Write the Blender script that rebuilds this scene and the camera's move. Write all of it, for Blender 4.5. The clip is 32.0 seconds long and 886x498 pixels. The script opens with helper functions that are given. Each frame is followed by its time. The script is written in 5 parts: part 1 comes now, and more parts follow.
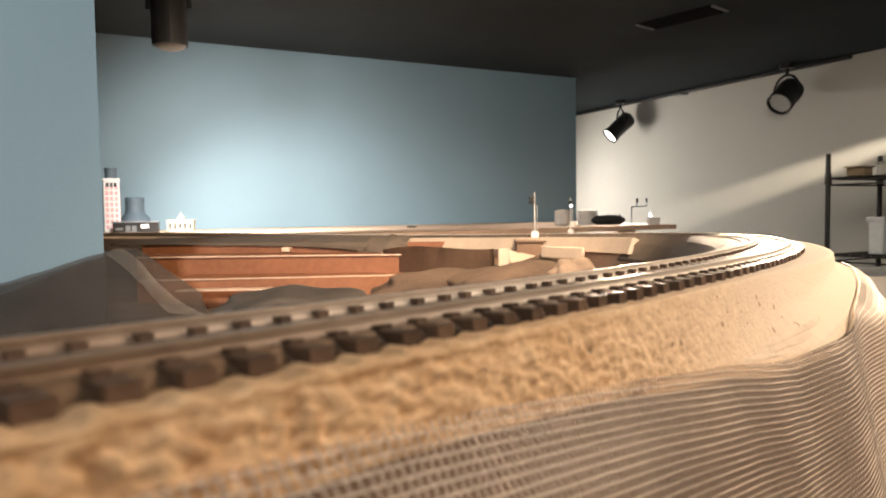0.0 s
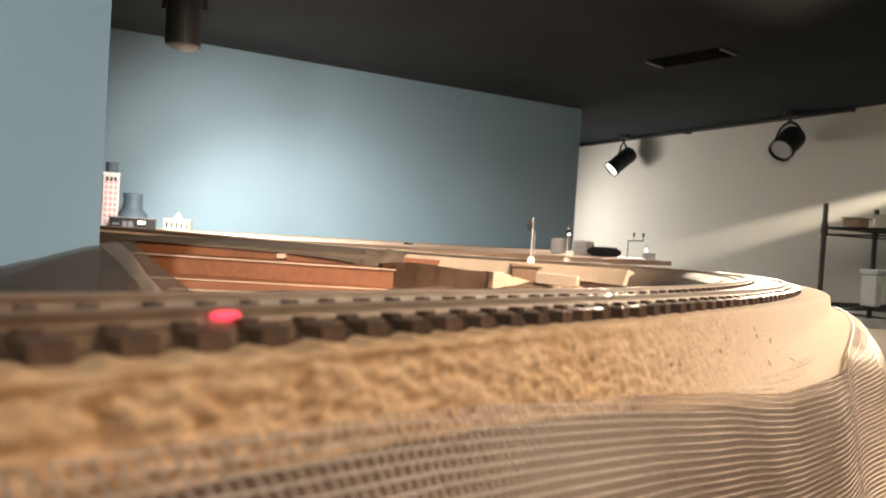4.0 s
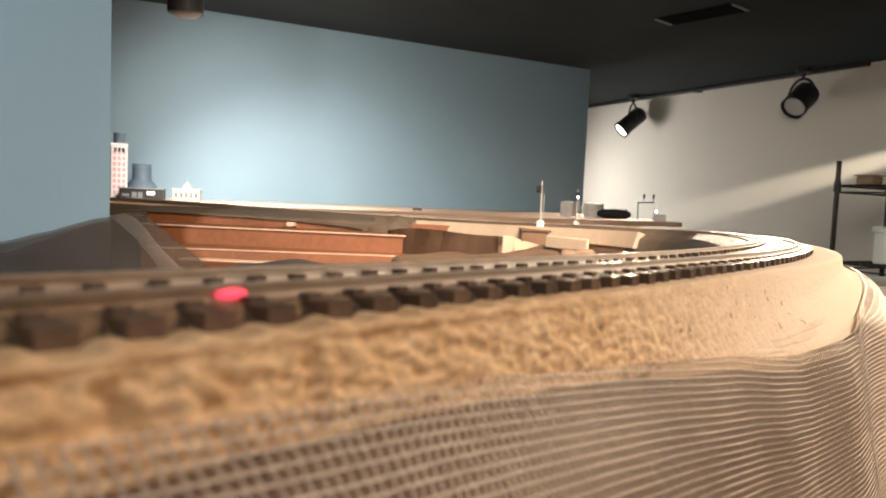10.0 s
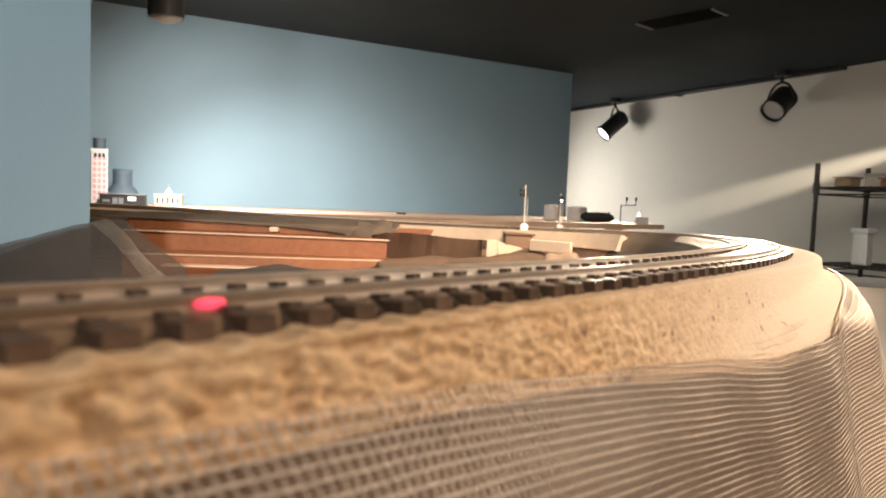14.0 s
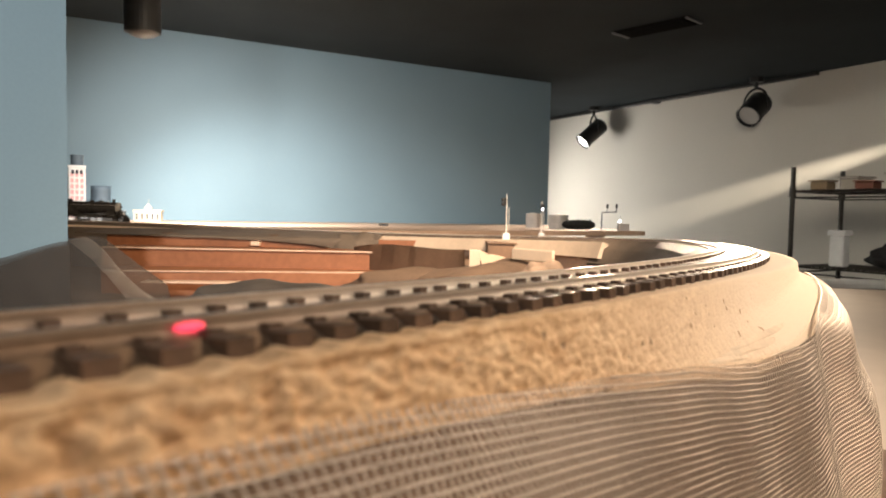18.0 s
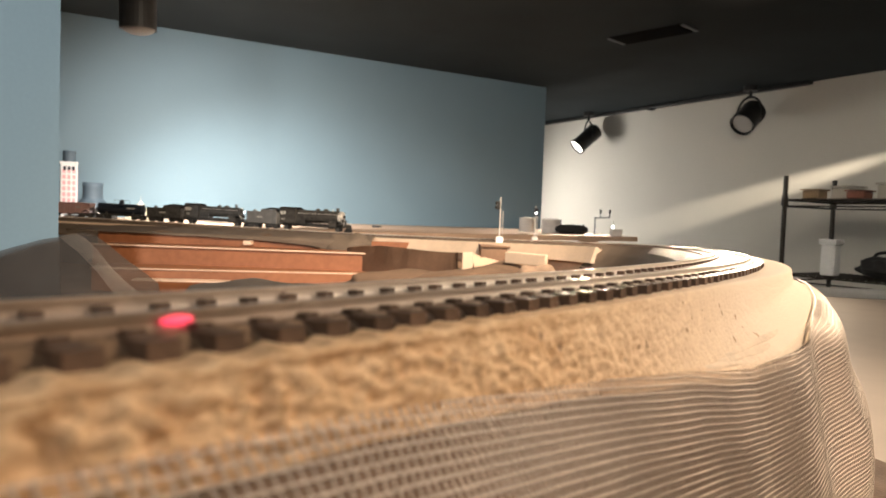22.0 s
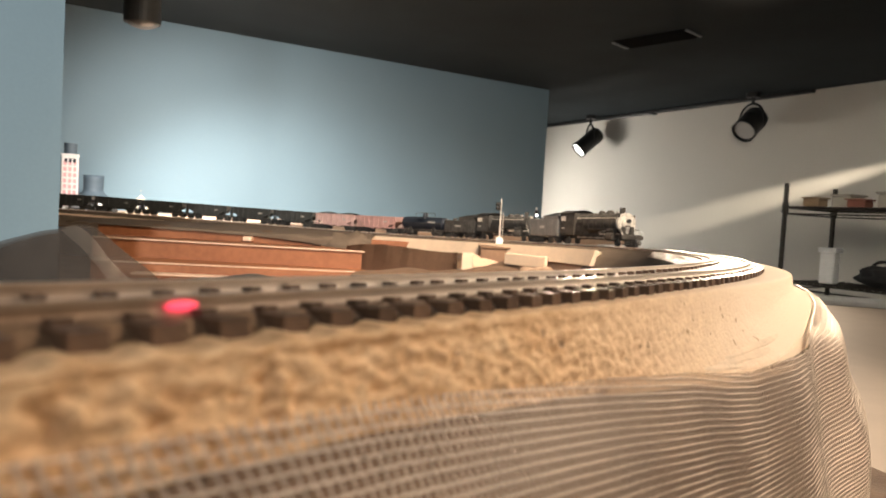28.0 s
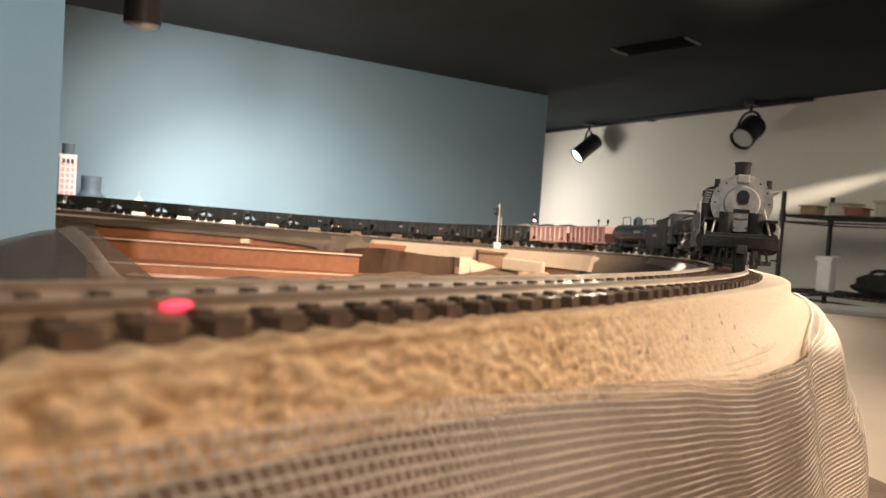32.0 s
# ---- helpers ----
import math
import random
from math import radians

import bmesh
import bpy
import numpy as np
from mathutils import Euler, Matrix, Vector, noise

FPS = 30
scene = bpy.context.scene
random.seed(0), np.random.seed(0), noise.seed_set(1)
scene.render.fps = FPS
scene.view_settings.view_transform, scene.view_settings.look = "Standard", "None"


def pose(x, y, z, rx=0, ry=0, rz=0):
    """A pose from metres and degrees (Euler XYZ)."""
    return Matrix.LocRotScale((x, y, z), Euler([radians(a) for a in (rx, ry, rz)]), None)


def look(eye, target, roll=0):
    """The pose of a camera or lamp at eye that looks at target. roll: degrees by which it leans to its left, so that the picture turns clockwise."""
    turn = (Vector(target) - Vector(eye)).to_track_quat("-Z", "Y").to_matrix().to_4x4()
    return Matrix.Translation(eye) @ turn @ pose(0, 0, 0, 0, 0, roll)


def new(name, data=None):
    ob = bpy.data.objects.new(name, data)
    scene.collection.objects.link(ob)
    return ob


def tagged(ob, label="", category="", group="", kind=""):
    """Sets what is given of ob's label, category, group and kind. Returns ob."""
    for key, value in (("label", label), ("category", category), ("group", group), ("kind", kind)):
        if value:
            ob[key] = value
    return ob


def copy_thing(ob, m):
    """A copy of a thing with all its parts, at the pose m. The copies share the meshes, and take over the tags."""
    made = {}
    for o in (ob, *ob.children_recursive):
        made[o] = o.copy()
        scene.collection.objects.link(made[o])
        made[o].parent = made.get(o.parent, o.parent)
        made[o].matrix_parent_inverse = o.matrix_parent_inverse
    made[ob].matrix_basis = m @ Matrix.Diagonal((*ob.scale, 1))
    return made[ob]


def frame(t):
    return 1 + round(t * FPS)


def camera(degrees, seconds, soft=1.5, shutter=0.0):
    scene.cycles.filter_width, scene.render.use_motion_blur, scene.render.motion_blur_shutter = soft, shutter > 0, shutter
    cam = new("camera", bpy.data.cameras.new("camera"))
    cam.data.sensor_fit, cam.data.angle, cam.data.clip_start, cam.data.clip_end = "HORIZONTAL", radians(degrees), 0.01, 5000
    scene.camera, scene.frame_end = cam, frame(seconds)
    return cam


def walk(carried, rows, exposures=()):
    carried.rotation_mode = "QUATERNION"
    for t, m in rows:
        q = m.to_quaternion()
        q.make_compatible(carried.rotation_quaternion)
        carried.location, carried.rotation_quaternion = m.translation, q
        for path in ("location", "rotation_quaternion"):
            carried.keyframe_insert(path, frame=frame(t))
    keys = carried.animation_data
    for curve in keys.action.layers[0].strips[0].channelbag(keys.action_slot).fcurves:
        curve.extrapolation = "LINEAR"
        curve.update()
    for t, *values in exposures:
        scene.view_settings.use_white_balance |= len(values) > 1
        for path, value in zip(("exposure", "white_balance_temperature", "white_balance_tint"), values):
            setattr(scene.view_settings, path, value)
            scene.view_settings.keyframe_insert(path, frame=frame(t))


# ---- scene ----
# The world's origin is the lens at mid clip; the room's floor lies 1.42 m below it.
cam = camera(65.0, 32.0)
ROWS = [
    (0.0, 0.00111, -0.00131, 0.00146, 87.053, 0.806, 3.397),
    (0.5, 0.00089, -0.00179, 0.00118, 87.469, -0.030, 2.493),
    (1.0, 0.00065, -0.00318, 0.00072, 87.827, -0.993, 2.979),
    (1.5, 0.00043, -0.00276, 0.00039, 87.668, -1.235, 3.482),
    (2.0, 0.00036, -0.00306, 0.00013, 88.291, -1.555, 4.347),
    (2.5, -0.00020, -0.00213, -0.00051, 87.444, -2.312, 4.202),
    (3.0, -0.00031, -0.00142, -0.00057, 87.168, -2.311, 3.847),
    (3.5, -0.00065, -0.00227, -0.00114, 89.013, -3.407, 2.986),
    (5.5, -0.00130, -0.00016, -0.00189, 86.272, -3.973, 3.644),
    (6.0, -0.00111, -0.00019, -0.00151, 85.749, -3.457, 4.296),
    (6.5, -0.00092, -0.00049, -0.00132, 85.808, -3.294, 4.070),
    (7.0, -0.00095, 0.00007, -0.00120, 85.506, -3.056, 3.659),
    (7.5, -0.00092, -0.00092, -0.00113, 85.289, -3.051, 4.013),
    (8.0, -0.00079, -0.00048, -0.00112, 85.468, -2.934, 3.590),
    (8.5, -0.00093, 0.00100, -0.00144, 85.601, -3.103, 3.605),
    (9.0, -0.00100, -0.00018, -0.00127, 85.571, -3.097, 3.522),
    (9.5, -0.00085, -0.00005, -0.00111, 85.718, -2.798, 3.735),
    (10.0, -0.00069, -0.00125, -0.00077, 85.811, -2.538, 3.856),
    (10.5, -0.00059, -0.00109, -0.00076, 85.214, -2.383, 4.550),
    (11.0, -0.00057, -0.00091, -0.00059, 85.165, -2.112, 4.667),
    (11.5, -0.00040, -0.00110, -0.00052, 85.084, -2.064, 4.583),
    (12.0, -0.00073, -0.00111, -0.00085, 85.277, -2.567, 4.659),
    (12.5, -0.00053, -0.00134, -0.00068, 85.878, -2.408, 3.804),
    (13.0, -0.00055, -0.00127, -0.00047, 85.690, -2.131, 3.425),
    (13.5, -0.00049, -0.00129, -0.00051, 85.834, -2.267, 3.418),
    (14.0, -0.00050, -0.00074, -0.00052, 86.191, -2.228, 2.538),
    (14.5, -0.00061, -0.00015, -0.00065, 86.268, -2.293, 2.277),
    (16.5, -0.00029, -0.00064, -0.00027, 86.270, -1.985, 1.744),
    (17.0, -0.00038, -0.00094, -0.00039, 86.926, -2.088, 1.720),
    (17.5, 0.00003, -0.00150, 0.00019, 86.898, -1.375, 1.510),
    (18.0, 0.00010, -0.00173, 0.00036, 87.063, -1.126, 1.070),
    (18.5, 0.00008, -0.00145, 0.00026, 87.300, -1.308, 0.942),
    (19.0, -0.00002, -0.00144, 0.00011, 87.038, -1.511, 1.088),
    (19.5, 0.00007, -0.00060, 0.00010, 86.803, -1.311, 0.676),
    (20.0, 0.00001, -0.00002, -0.00001, 86.919, -1.528, 0.082),
    (20.5, -0.00009, 0.00003, -0.00010, 86.882, -1.639, 0.242),
    (21.0, -0.00012, -0.00013, -0.00012, 86.818, -1.680, 0.396),
    (21.5, -0.00025, -0.00006, -0.00027, 87.197, -1.877, 0.212),
    (22.0, -0.00034, 0.00006, -0.00042, 87.313, -2.070, 0.528),
    (22.5, -0.00038, -0.00050, -0.00047, 87.445, -2.239, 0.716),
    (23.0, -0.00050, -0.00078, -0.00050, 87.294, -2.191, 1.106),
    (23.5, -0.00039, -0.00057, -0.00043, 87.075, -2.201, 1.021),
    (24.0, -0.00048, -0.00025, -0.00063, 87.200, -2.435, 0.640),
    (24.5, -0.00047, -0.00024, -0.00063, 87.097, -2.480, 0.725),
    (25.0, -0.00056, -0.00008, -0.00071, 87.125, -2.529, 0.586),
    (25.5, -0.00071, -0.00008, -0.00083, 87.020, -2.748, 0.568),
    (27.5, -0.00092, -0.00031, -0.00112, 87.139, -3.153, 0.588),
    (28.0, -0.00091, 0.00015, -0.00125, 87.342, -3.274, 0.532),
    (28.5, -0.00093, 0.00017, -0.00123, 87.752, -3.269, 0.230),
    (29.0, -0.00095, 0.00049, -0.00135, 87.438, -3.358, 0.086),
    (29.5, -0.00105, 0.00034, -0.00148, 87.506, -3.284, 0.010),
    (30.0, -0.00082, 0.00093, -0.00116, 87.445, -3.493, -0.231),
    (30.5, -0.00103, 0.00102, -0.00137, 87.816, -3.725, -0.345),
    (31.0, -0.00110, 0.00094, -0.00149, 87.984, -3.889, -0.143),
    (31.5, -0.00113, 0.00081, -0.00144, 87.770, -3.851, 0.218),
    (32.0, -0.00113, 0.00103, -0.00154, 87.719, -3.863, 0.352),
]
walk(cam, [(t, pose(x, y, z, rx, ry, rz)) for t, x, y, z, rx, ry, rz in ROWS])
cam.data.dof.use_dof, cam.data.dof.focus_distance, cam.data.dof.aperture_fstop = True, 0.29, 34.0

# ---- world and lamps ----
FLOOR, CEIL = -1.42, 0.66
world = bpy.data.worlds.new("dim_room")
scene.world = world
world.use_nodes = True
world.node_tree.nodes["Background"].inputs[0].default_value = (0.9, 0.85, 0.78, 1)
world.node_tree.nodes["Background"].inputs[1].default_value = 0.02
scene.view_settings.exposure = 0.0


def lamp(name, kind, eye, target, watts, colour, size=0.05, spread=60, blend=0.5):
    data = bpy.data.lights.new(name, kind)
    data.energy, data.color = watts, colour
    if kind == "SPOT":
        data.spot_size, data.spot_blend, data.shadow_soft_size = radians(spread), blend, size
    else:
        data.size = size
    ob = new(name, data)
    ob.matrix_world = look(eye, target)
    return ob


WARM = (1.0, 0.79, 0.58)
COOL = (1.0, 0.975, 0.935)
lamp("backdrop_spot_light", "SPOT", (-0.76, 1.80, 0.36), (-0.68, 2.82, -0.48), 88, COOL, 0.035, 96, 1.0)
# wide fill added near the grey spot to lift the rest of the wall
lamp("backdrop_wash_light", "SPOT", (-0.775, 1.86, 0.50), (-0.80, 2.70, -0.16), 36, COOL, 0.035, 135, 1.0)
lamp("deck_spot_light", "SPOT", (0.74, 4.02, 0.44), (-0.02, 1.4, -0.38), 145, WARM, 0.05, 48, 0.9)
lamp("curve_spot_light", "SPOT", (1.22, 3.02, 0.42), (0.15, 0.4, -0.05), 165, WARM, 0.05, 44, 0.9)
# unseen fill lamp added on the right to light the foam bank and screen
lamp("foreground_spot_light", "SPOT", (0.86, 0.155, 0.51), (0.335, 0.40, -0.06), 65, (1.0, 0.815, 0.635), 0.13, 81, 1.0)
# added overhead fill without a fixture, brightens train, far track and valley
lamp("layout_spot_light", "SPOT", (0.22, 0.62, 0.60), (-0.08, 1.45, -0.08), 75, WARM, 0.05, 84, 1.0)
lamp("alcove_spot_light", "SPOT", (0.05, 4.35, 0.13), (1.0, 4.20, -0.15), 41, (1.0, 0.96, 0.90), 0.12, 165, 1.0)
# soft fill from an added, unseen lamp for the right of the beige wall
lamp("side_wall_spot_light", "SPOT", (0.60, 1.10, 0.60), (1.66, 3.16, -0.14), 74, (1.0, 0.92, 0.80), 0.25, 58, 1.0)
# ambient fill added behind the lens, for the divider and the engine's front
lamp("divider_spot_light", "SPOT", (-0.35, -0.9, 0.55), (-0.80, 1.4, 0.24), 124, (1.0, 0.97, 0.93), 0.06, 80, 1.0)
# narrow grazing lamp added to imitate a lens-smear streak on the wall
lamp("wall_streak_light", "SPOT", (2.20, 1.980, 0.56), (1.317, 3.631, 0.075), 1250, (1.0, 0.88, 0.7), 0.01, 4.9, 0.9)

# ---- materials ----
def mat(name, colour, rough=0.6, metal=0.0, vary=0.15, scale=40.0, fine=400.0, bump=0.2, tint=None, island=0.0, depth=0.001, spec=0.5, warp=0.0, stretch=None):
    m = bpy.data.materials.new(name)
    m.use_nodes = True
    nt = m.node_tree
    bs = nt.nodes["Principled BSDF"]
    bs.inputs["Roughness"].default_value, bs.inputs["Metallic"].default_value = rough, metal
    bs.inputs["Specular IOR Level"].default_value = spec
    co = nt.nodes.new("ShaderNodeTexCoord")
    big, small = nt.nodes.new("ShaderNodeTexNoise"), nt.nodes.new("ShaderNodeTexNoise")
    big.inputs["Scale"].default_value, small.inputs["Scale"].default_value = scale, fine
    big.inputs["Distortion"].default_value = warp
    big.inputs["Detail"].default_value = small.inputs["Detail"].default_value = 4
    place = co.outputs["Object"]
    if stretch:
        mp = nt.nodes.new("ShaderNodeMapping")
        mp.vector_type = "TEXTURE"
        mp.inputs["Rotation"].default_value, mp.inputs["Scale"].default_value = (0, 0, radians(stretch[0])), (stretch[1], 1, 1)
        nt.links.new(place, mp.inputs["Vector"])
        place = mp.outputs["Vector"]
    nt.links.new(place, big.inputs["Vector"])
    nt.links.new(place, small.inputs["Vector"])
    ramp = nt.nodes.new("ShaderNodeValToRGB")
    lo = [c * (1 - vary) for c in colour]
    hi = [min(1, c * (1 + vary)) for c in (tint or colour)]
    ramp.color_ramp.elements[0].position, ramp.color_ramp.elements[1].position = 0.32, 0.68
    ramp.color_ramp.elements[0].color, ramp.color_ramp.elements[1].color = (*lo, 1), (*hi, 1)
    mixn = nt.nodes.new("ShaderNodeMath")
    mixn.operation = "MULTIPLY_ADD"
    mixn.inputs[1].default_value = 0.35
    nt.links.new(small.outputs["Fac"], mixn.inputs[0])
    half = nt.nodes.new("ShaderNodeMath")
    half.operation = "MULTIPLY"
    half.inputs[1].default_value = 0.65
    nt.links.new(big.outputs["Fac"], half.inputs[0])
    nt.links.new(half.outputs[0], mixn.inputs[2])
    nt.links.new(mixn.outputs[0], ramp.inputs["Fac"])
    out = ramp.outputs["Color"]
    if island:
        info = nt.nodes.new("ShaderNodeObjectInfo")
        hsv = nt.nodes.new("ShaderNodeHueSaturation")
        rng = nt.nodes.new("ShaderNodeMapRange")
        rng.inputs["To Min"].default_value, rng.inputs["To Max"].default_value = 1 - island, 1 + island
        nt.links.new(info.outputs["Random"], rng.inputs["Value"])
        nt.links.new(rng.outputs["Result"], hsv.inputs["Value"])
        nt.links.new(out, hsv.inputs["Color"])
        out = hsv.outputs["Color"]
    nt.links.new(out, bs.inputs["Base Color"])
    if bump:
        bp = nt.nodes.new("ShaderNodeBump")
        bp.inputs["Strength"].default_value, bp.inputs["Distance"].default_value = bump, depth
        nt.links.new(small.outputs["Fac"], bp.inputs["Height"])
        nt.links.new(bp.outputs["Normal"], bs.inputs["Normal"])
    return m


def glow(name, colour, strength):
    m = bpy.data.materials.new(name)
    m.use_nodes = True
    bs = m.node_tree.nodes["Principled BSDF"]
    bs.inputs["Base Color"].default_value = (*colour, 1)
    bs.inputs["Emission Color"].default_value = (*colour, 1)
    bs.inputs["Emission Strength"].default_value = strength
    return m


BLUE = mat("blue_wall_paint", (0.19, 0.275, 0.322), 0.75, vary=0.05, scale=3, fine=220, bump=0.15, depth=0.0006)
BEIGE = mat("beige_wall_paint", (0.60, 0.56, 0.49), 0.8, vary=0.05, scale=2, fine=160, bump=0.15, depth=0.0008)
BLACK_CEIL = mat("black_ceiling_paint", (0.026, 0.034, 0.038), 0.85, vary=0.15, scale=4, fine=120, bump=0.2, spec=0.2)
CARPET = mat("grey_carpet", (0.12, 0.11, 0.10), 0.95, vary=0.2, scale=10, fine=500, bump=0.5)
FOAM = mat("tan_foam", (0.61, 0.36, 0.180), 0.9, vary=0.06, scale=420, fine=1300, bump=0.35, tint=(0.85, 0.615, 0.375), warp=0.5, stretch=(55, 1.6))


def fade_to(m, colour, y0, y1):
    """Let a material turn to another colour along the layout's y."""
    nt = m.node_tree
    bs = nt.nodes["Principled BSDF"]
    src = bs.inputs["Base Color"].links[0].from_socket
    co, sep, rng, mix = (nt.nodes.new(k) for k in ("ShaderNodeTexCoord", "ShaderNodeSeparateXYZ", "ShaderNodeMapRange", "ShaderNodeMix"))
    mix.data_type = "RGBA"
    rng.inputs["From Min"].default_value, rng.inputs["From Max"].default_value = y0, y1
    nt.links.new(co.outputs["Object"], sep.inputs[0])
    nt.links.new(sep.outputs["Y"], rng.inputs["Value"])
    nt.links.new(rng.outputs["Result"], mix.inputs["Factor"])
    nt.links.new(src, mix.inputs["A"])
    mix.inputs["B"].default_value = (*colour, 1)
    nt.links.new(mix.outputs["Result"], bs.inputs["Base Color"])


# cream of the smoother foam, with the right end's stronger light put in
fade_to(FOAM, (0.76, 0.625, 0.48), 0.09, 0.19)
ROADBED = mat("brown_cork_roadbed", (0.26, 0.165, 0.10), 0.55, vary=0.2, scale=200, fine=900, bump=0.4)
# pale mid-curve stretch: lamplight and glare on the bed put into its colour
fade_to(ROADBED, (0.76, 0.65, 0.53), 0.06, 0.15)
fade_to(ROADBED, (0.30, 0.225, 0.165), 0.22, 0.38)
PIT_SHADE = mat("foam_pit_shade", (0.47, 0.31, 0.19), 0.9, vary=0.2, scale=300, fine=900, bump=0.2)
GLUE = mat("tan_glue", (0.70, 0.55, 0.40), 0.7, vary=0.15, scale=120, fine=700, bump=0.2)
PLY = mat("cream_plywood", (0.72, 0.55, 0.40), 0.7, vary=0.12, scale=25, fine=300, bump=0.2)
PLYTOP = mat("tan_deck_plywood", (0.52, 0.35, 0.24), 0.7, vary=0.15, scale=12, fine=260, bump=0.2)
ORANGE = mat("orange_brown_paint", (0.225, 0.080, 0.031), 0.6, vary=0.14, scale=7, fine=90, bump=0.15, tint=(0.30, 0.115, 0.048))
PALE = mat("pale_pine_strip", (0.72, 0.50, 0.36), 0.6, vary=0.12, scale=30, fine=300, bump=0.2)
SCENERY = mat("brown_scenery_shell", (0.13, 0.080, 0.049), 0.9, vary=0.3, scale=20, fine=300, bump=0.6)
TANMOUND = mat("tan_plaster_mound", (0.30, 0.205, 0.14), 0.9, vary=0.25, scale=30, fine=300, bump=0.5)
GREYCLOTH = mat("grey_brown_cloth", (0.125, 0.092, 0.066), 0.9, vary=0.25, scale=16, fine=600, bump=0.4)
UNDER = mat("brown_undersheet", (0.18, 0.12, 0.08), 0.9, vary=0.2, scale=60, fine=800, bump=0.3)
TANCLOTH = mat("tan_backing_cloth", (0.44, 0.335, 0.25), 0.9, vary=0.15, scale=60, fine=700, bump=0.3)
ALU = mat("aluminium_wire", (0.82, 0.71, 0.60), 0.44, 0.65, vary=0.1, scale=90, fine=900, bump=0.0)
GLINT = mat("bright_cross_wire", (0.62, 0.53, 0.44), 0.46, 0.65, vary=0.1, scale=90, fine=900, bump=0.0)
DARKWIRE = mat("dull_screen_wire", (0.42, 0.36, 0.30), 0.5, 0.6, vary=0.1, scale=60, fine=600, bump=0.0)
TIE = mat("dark_brown_tie", (0.110, 0.066, 0.042), 0.42, vary=0.3, scale=300, fine=1500, bump=0.4, island=0.3, depth=0.0003)
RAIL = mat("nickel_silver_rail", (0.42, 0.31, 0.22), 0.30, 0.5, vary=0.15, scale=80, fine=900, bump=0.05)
RAILSIDE = mat("rail_side_with_glare", (0.33, 0.225, 0.15), 0.36, 0.2, vary=0.2, scale=80, fine=900, bump=0.1)
# weathered brown near; farther on the lamp glare is put into the rail colours
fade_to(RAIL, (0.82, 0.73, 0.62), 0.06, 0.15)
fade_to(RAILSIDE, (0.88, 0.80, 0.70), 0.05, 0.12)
BLACKMETAL = mat("black_metal", (0.025, 0.024, 0.023), 0.45, 0.3, vary=0.2, scale=60, fine=500, bump=0.1)
GREYMETAL = mat("grey_metal", (0.20, 0.21, 0.22), 0.5, 0.4, vary=0.1, scale=40, fine=300, bump=0.1)
WHITE = mat("white_plastic", (0.75, 0.73, 0.70), 0.5, vary=0.06, scale=40, fine=300, bump=0.05)
SHEET = mat("brown_translucent_sheet", (0.058, 0.046, 0.037), 0.7, vary=0.25, scale=30, fine=900, bump=0.5)
SHEET.node_tree.nodes["Principled BSDF"].inputs["Alpha"].default_value = 0.72
BENCH = mat("beige_bench_laminate", (0.44, 0.36, 0.285), 0.5, vary=0.06, scale=20, fine=400, bump=0.1)

# ---- mesh helpers ----
def part(name, bm, material, parent=None, label="", smooth=False):
    me = bpy.data.meshes.new(name)
    bm.normal_update()
    bm.to_mesh(me)
    bm.free()
    if smooth:
        for p in me.polygons:
            p.use_smooth = True
    me.materials.append(material)
    ob = new(name, me)
    if parent is not None:
        ob.parent = parent
    if label:
        tagged(ob, label)
    return ob


def thing(name, label, category, m=None, group="", kind=""):
    ob = new(name)
    if m is not None:
        ob.matrix_world = m
    return tagged(ob, label, category, group, kind)


def box(bm, x0, x1, y0, y1, z0, z1, bevel=0.0, m=None):
    r = bmesh.ops.create_cube(bm, size=1)
    mm = Matrix.Translation(((x0 + x1) / 2, (y0 + y1) / 2, (z0 + z1) / 2)) @ Matrix.Diagonal((x1 - x0, y1 - y0, z1 - z0, 1))
    bmesh.ops.transform(bm, matrix=(m @ mm) if m is not None else mm, verts=r["verts"])
    if bevel:
        es = list({e for v in r["verts"] for e in v.link_edges})
        bmesh.ops.bevel(bm, geom=es, offset=bevel, segments=2, affect="EDGES", profile=0.5)
    return bm


def cyl(bm, p, q, r0, r1=None, seg=16, caps=True):
    p, q = Vector(p), Vector(q)
    d = q - p
    m = Matrix.Translation((p + q) / 2) @ d.to_track_quat("Z", "Y").to_matrix().to_4x4()
    bmesh.ops.create_cone(bm, cap_ends=caps, segments=seg, radius1=r0, radius2=r0 if r1 is None else r1, depth=d.length, matrix=m)
    return bm


def grid(fn, us, vs, thick=None):
    """A sheet through fn(u, v); with thick, a solid slab that far below it."""
    bm = bmesh.new()
    rows = [[bm.verts.new(fn(u, v)) for v in vs] for u in us]
    for i in range(len(us) - 1):
        for j in range(len(vs) - 1):
            bm.faces.new((rows[i][j], rows[i + 1][j], rows[i + 1][j + 1], rows[i][j + 1]))
    if thick:
        low = [[bm.verts.new(v.co - Vector((0, 0, thick))) for v in r] for r in rows]
        for i in range(len(us) - 1):
            for j in range(len(vs) - 1):
                bm.faces.new((low[i][j], low[i][j + 1], low[i + 1][j + 1], low[i + 1][j]))
        for i in range(len(us) - 1):
            bm.faces.new((rows[i][0], low[i][0], low[i + 1][0], rows[i + 1][0]))
            bm.faces.new((rows[i][-1], rows[i + 1][-1], low[i + 1][-1], low[i][-1]))
        for j in range(len(vs) - 1):
            bm.faces.new((rows[0][j], rows[0][j + 1], low[0][j + 1], low[0][j]))
            bm.faces.new((rows[-1][j], low[-1][j], low[-1][j + 1], rows[-1][j + 1]))
    return bm


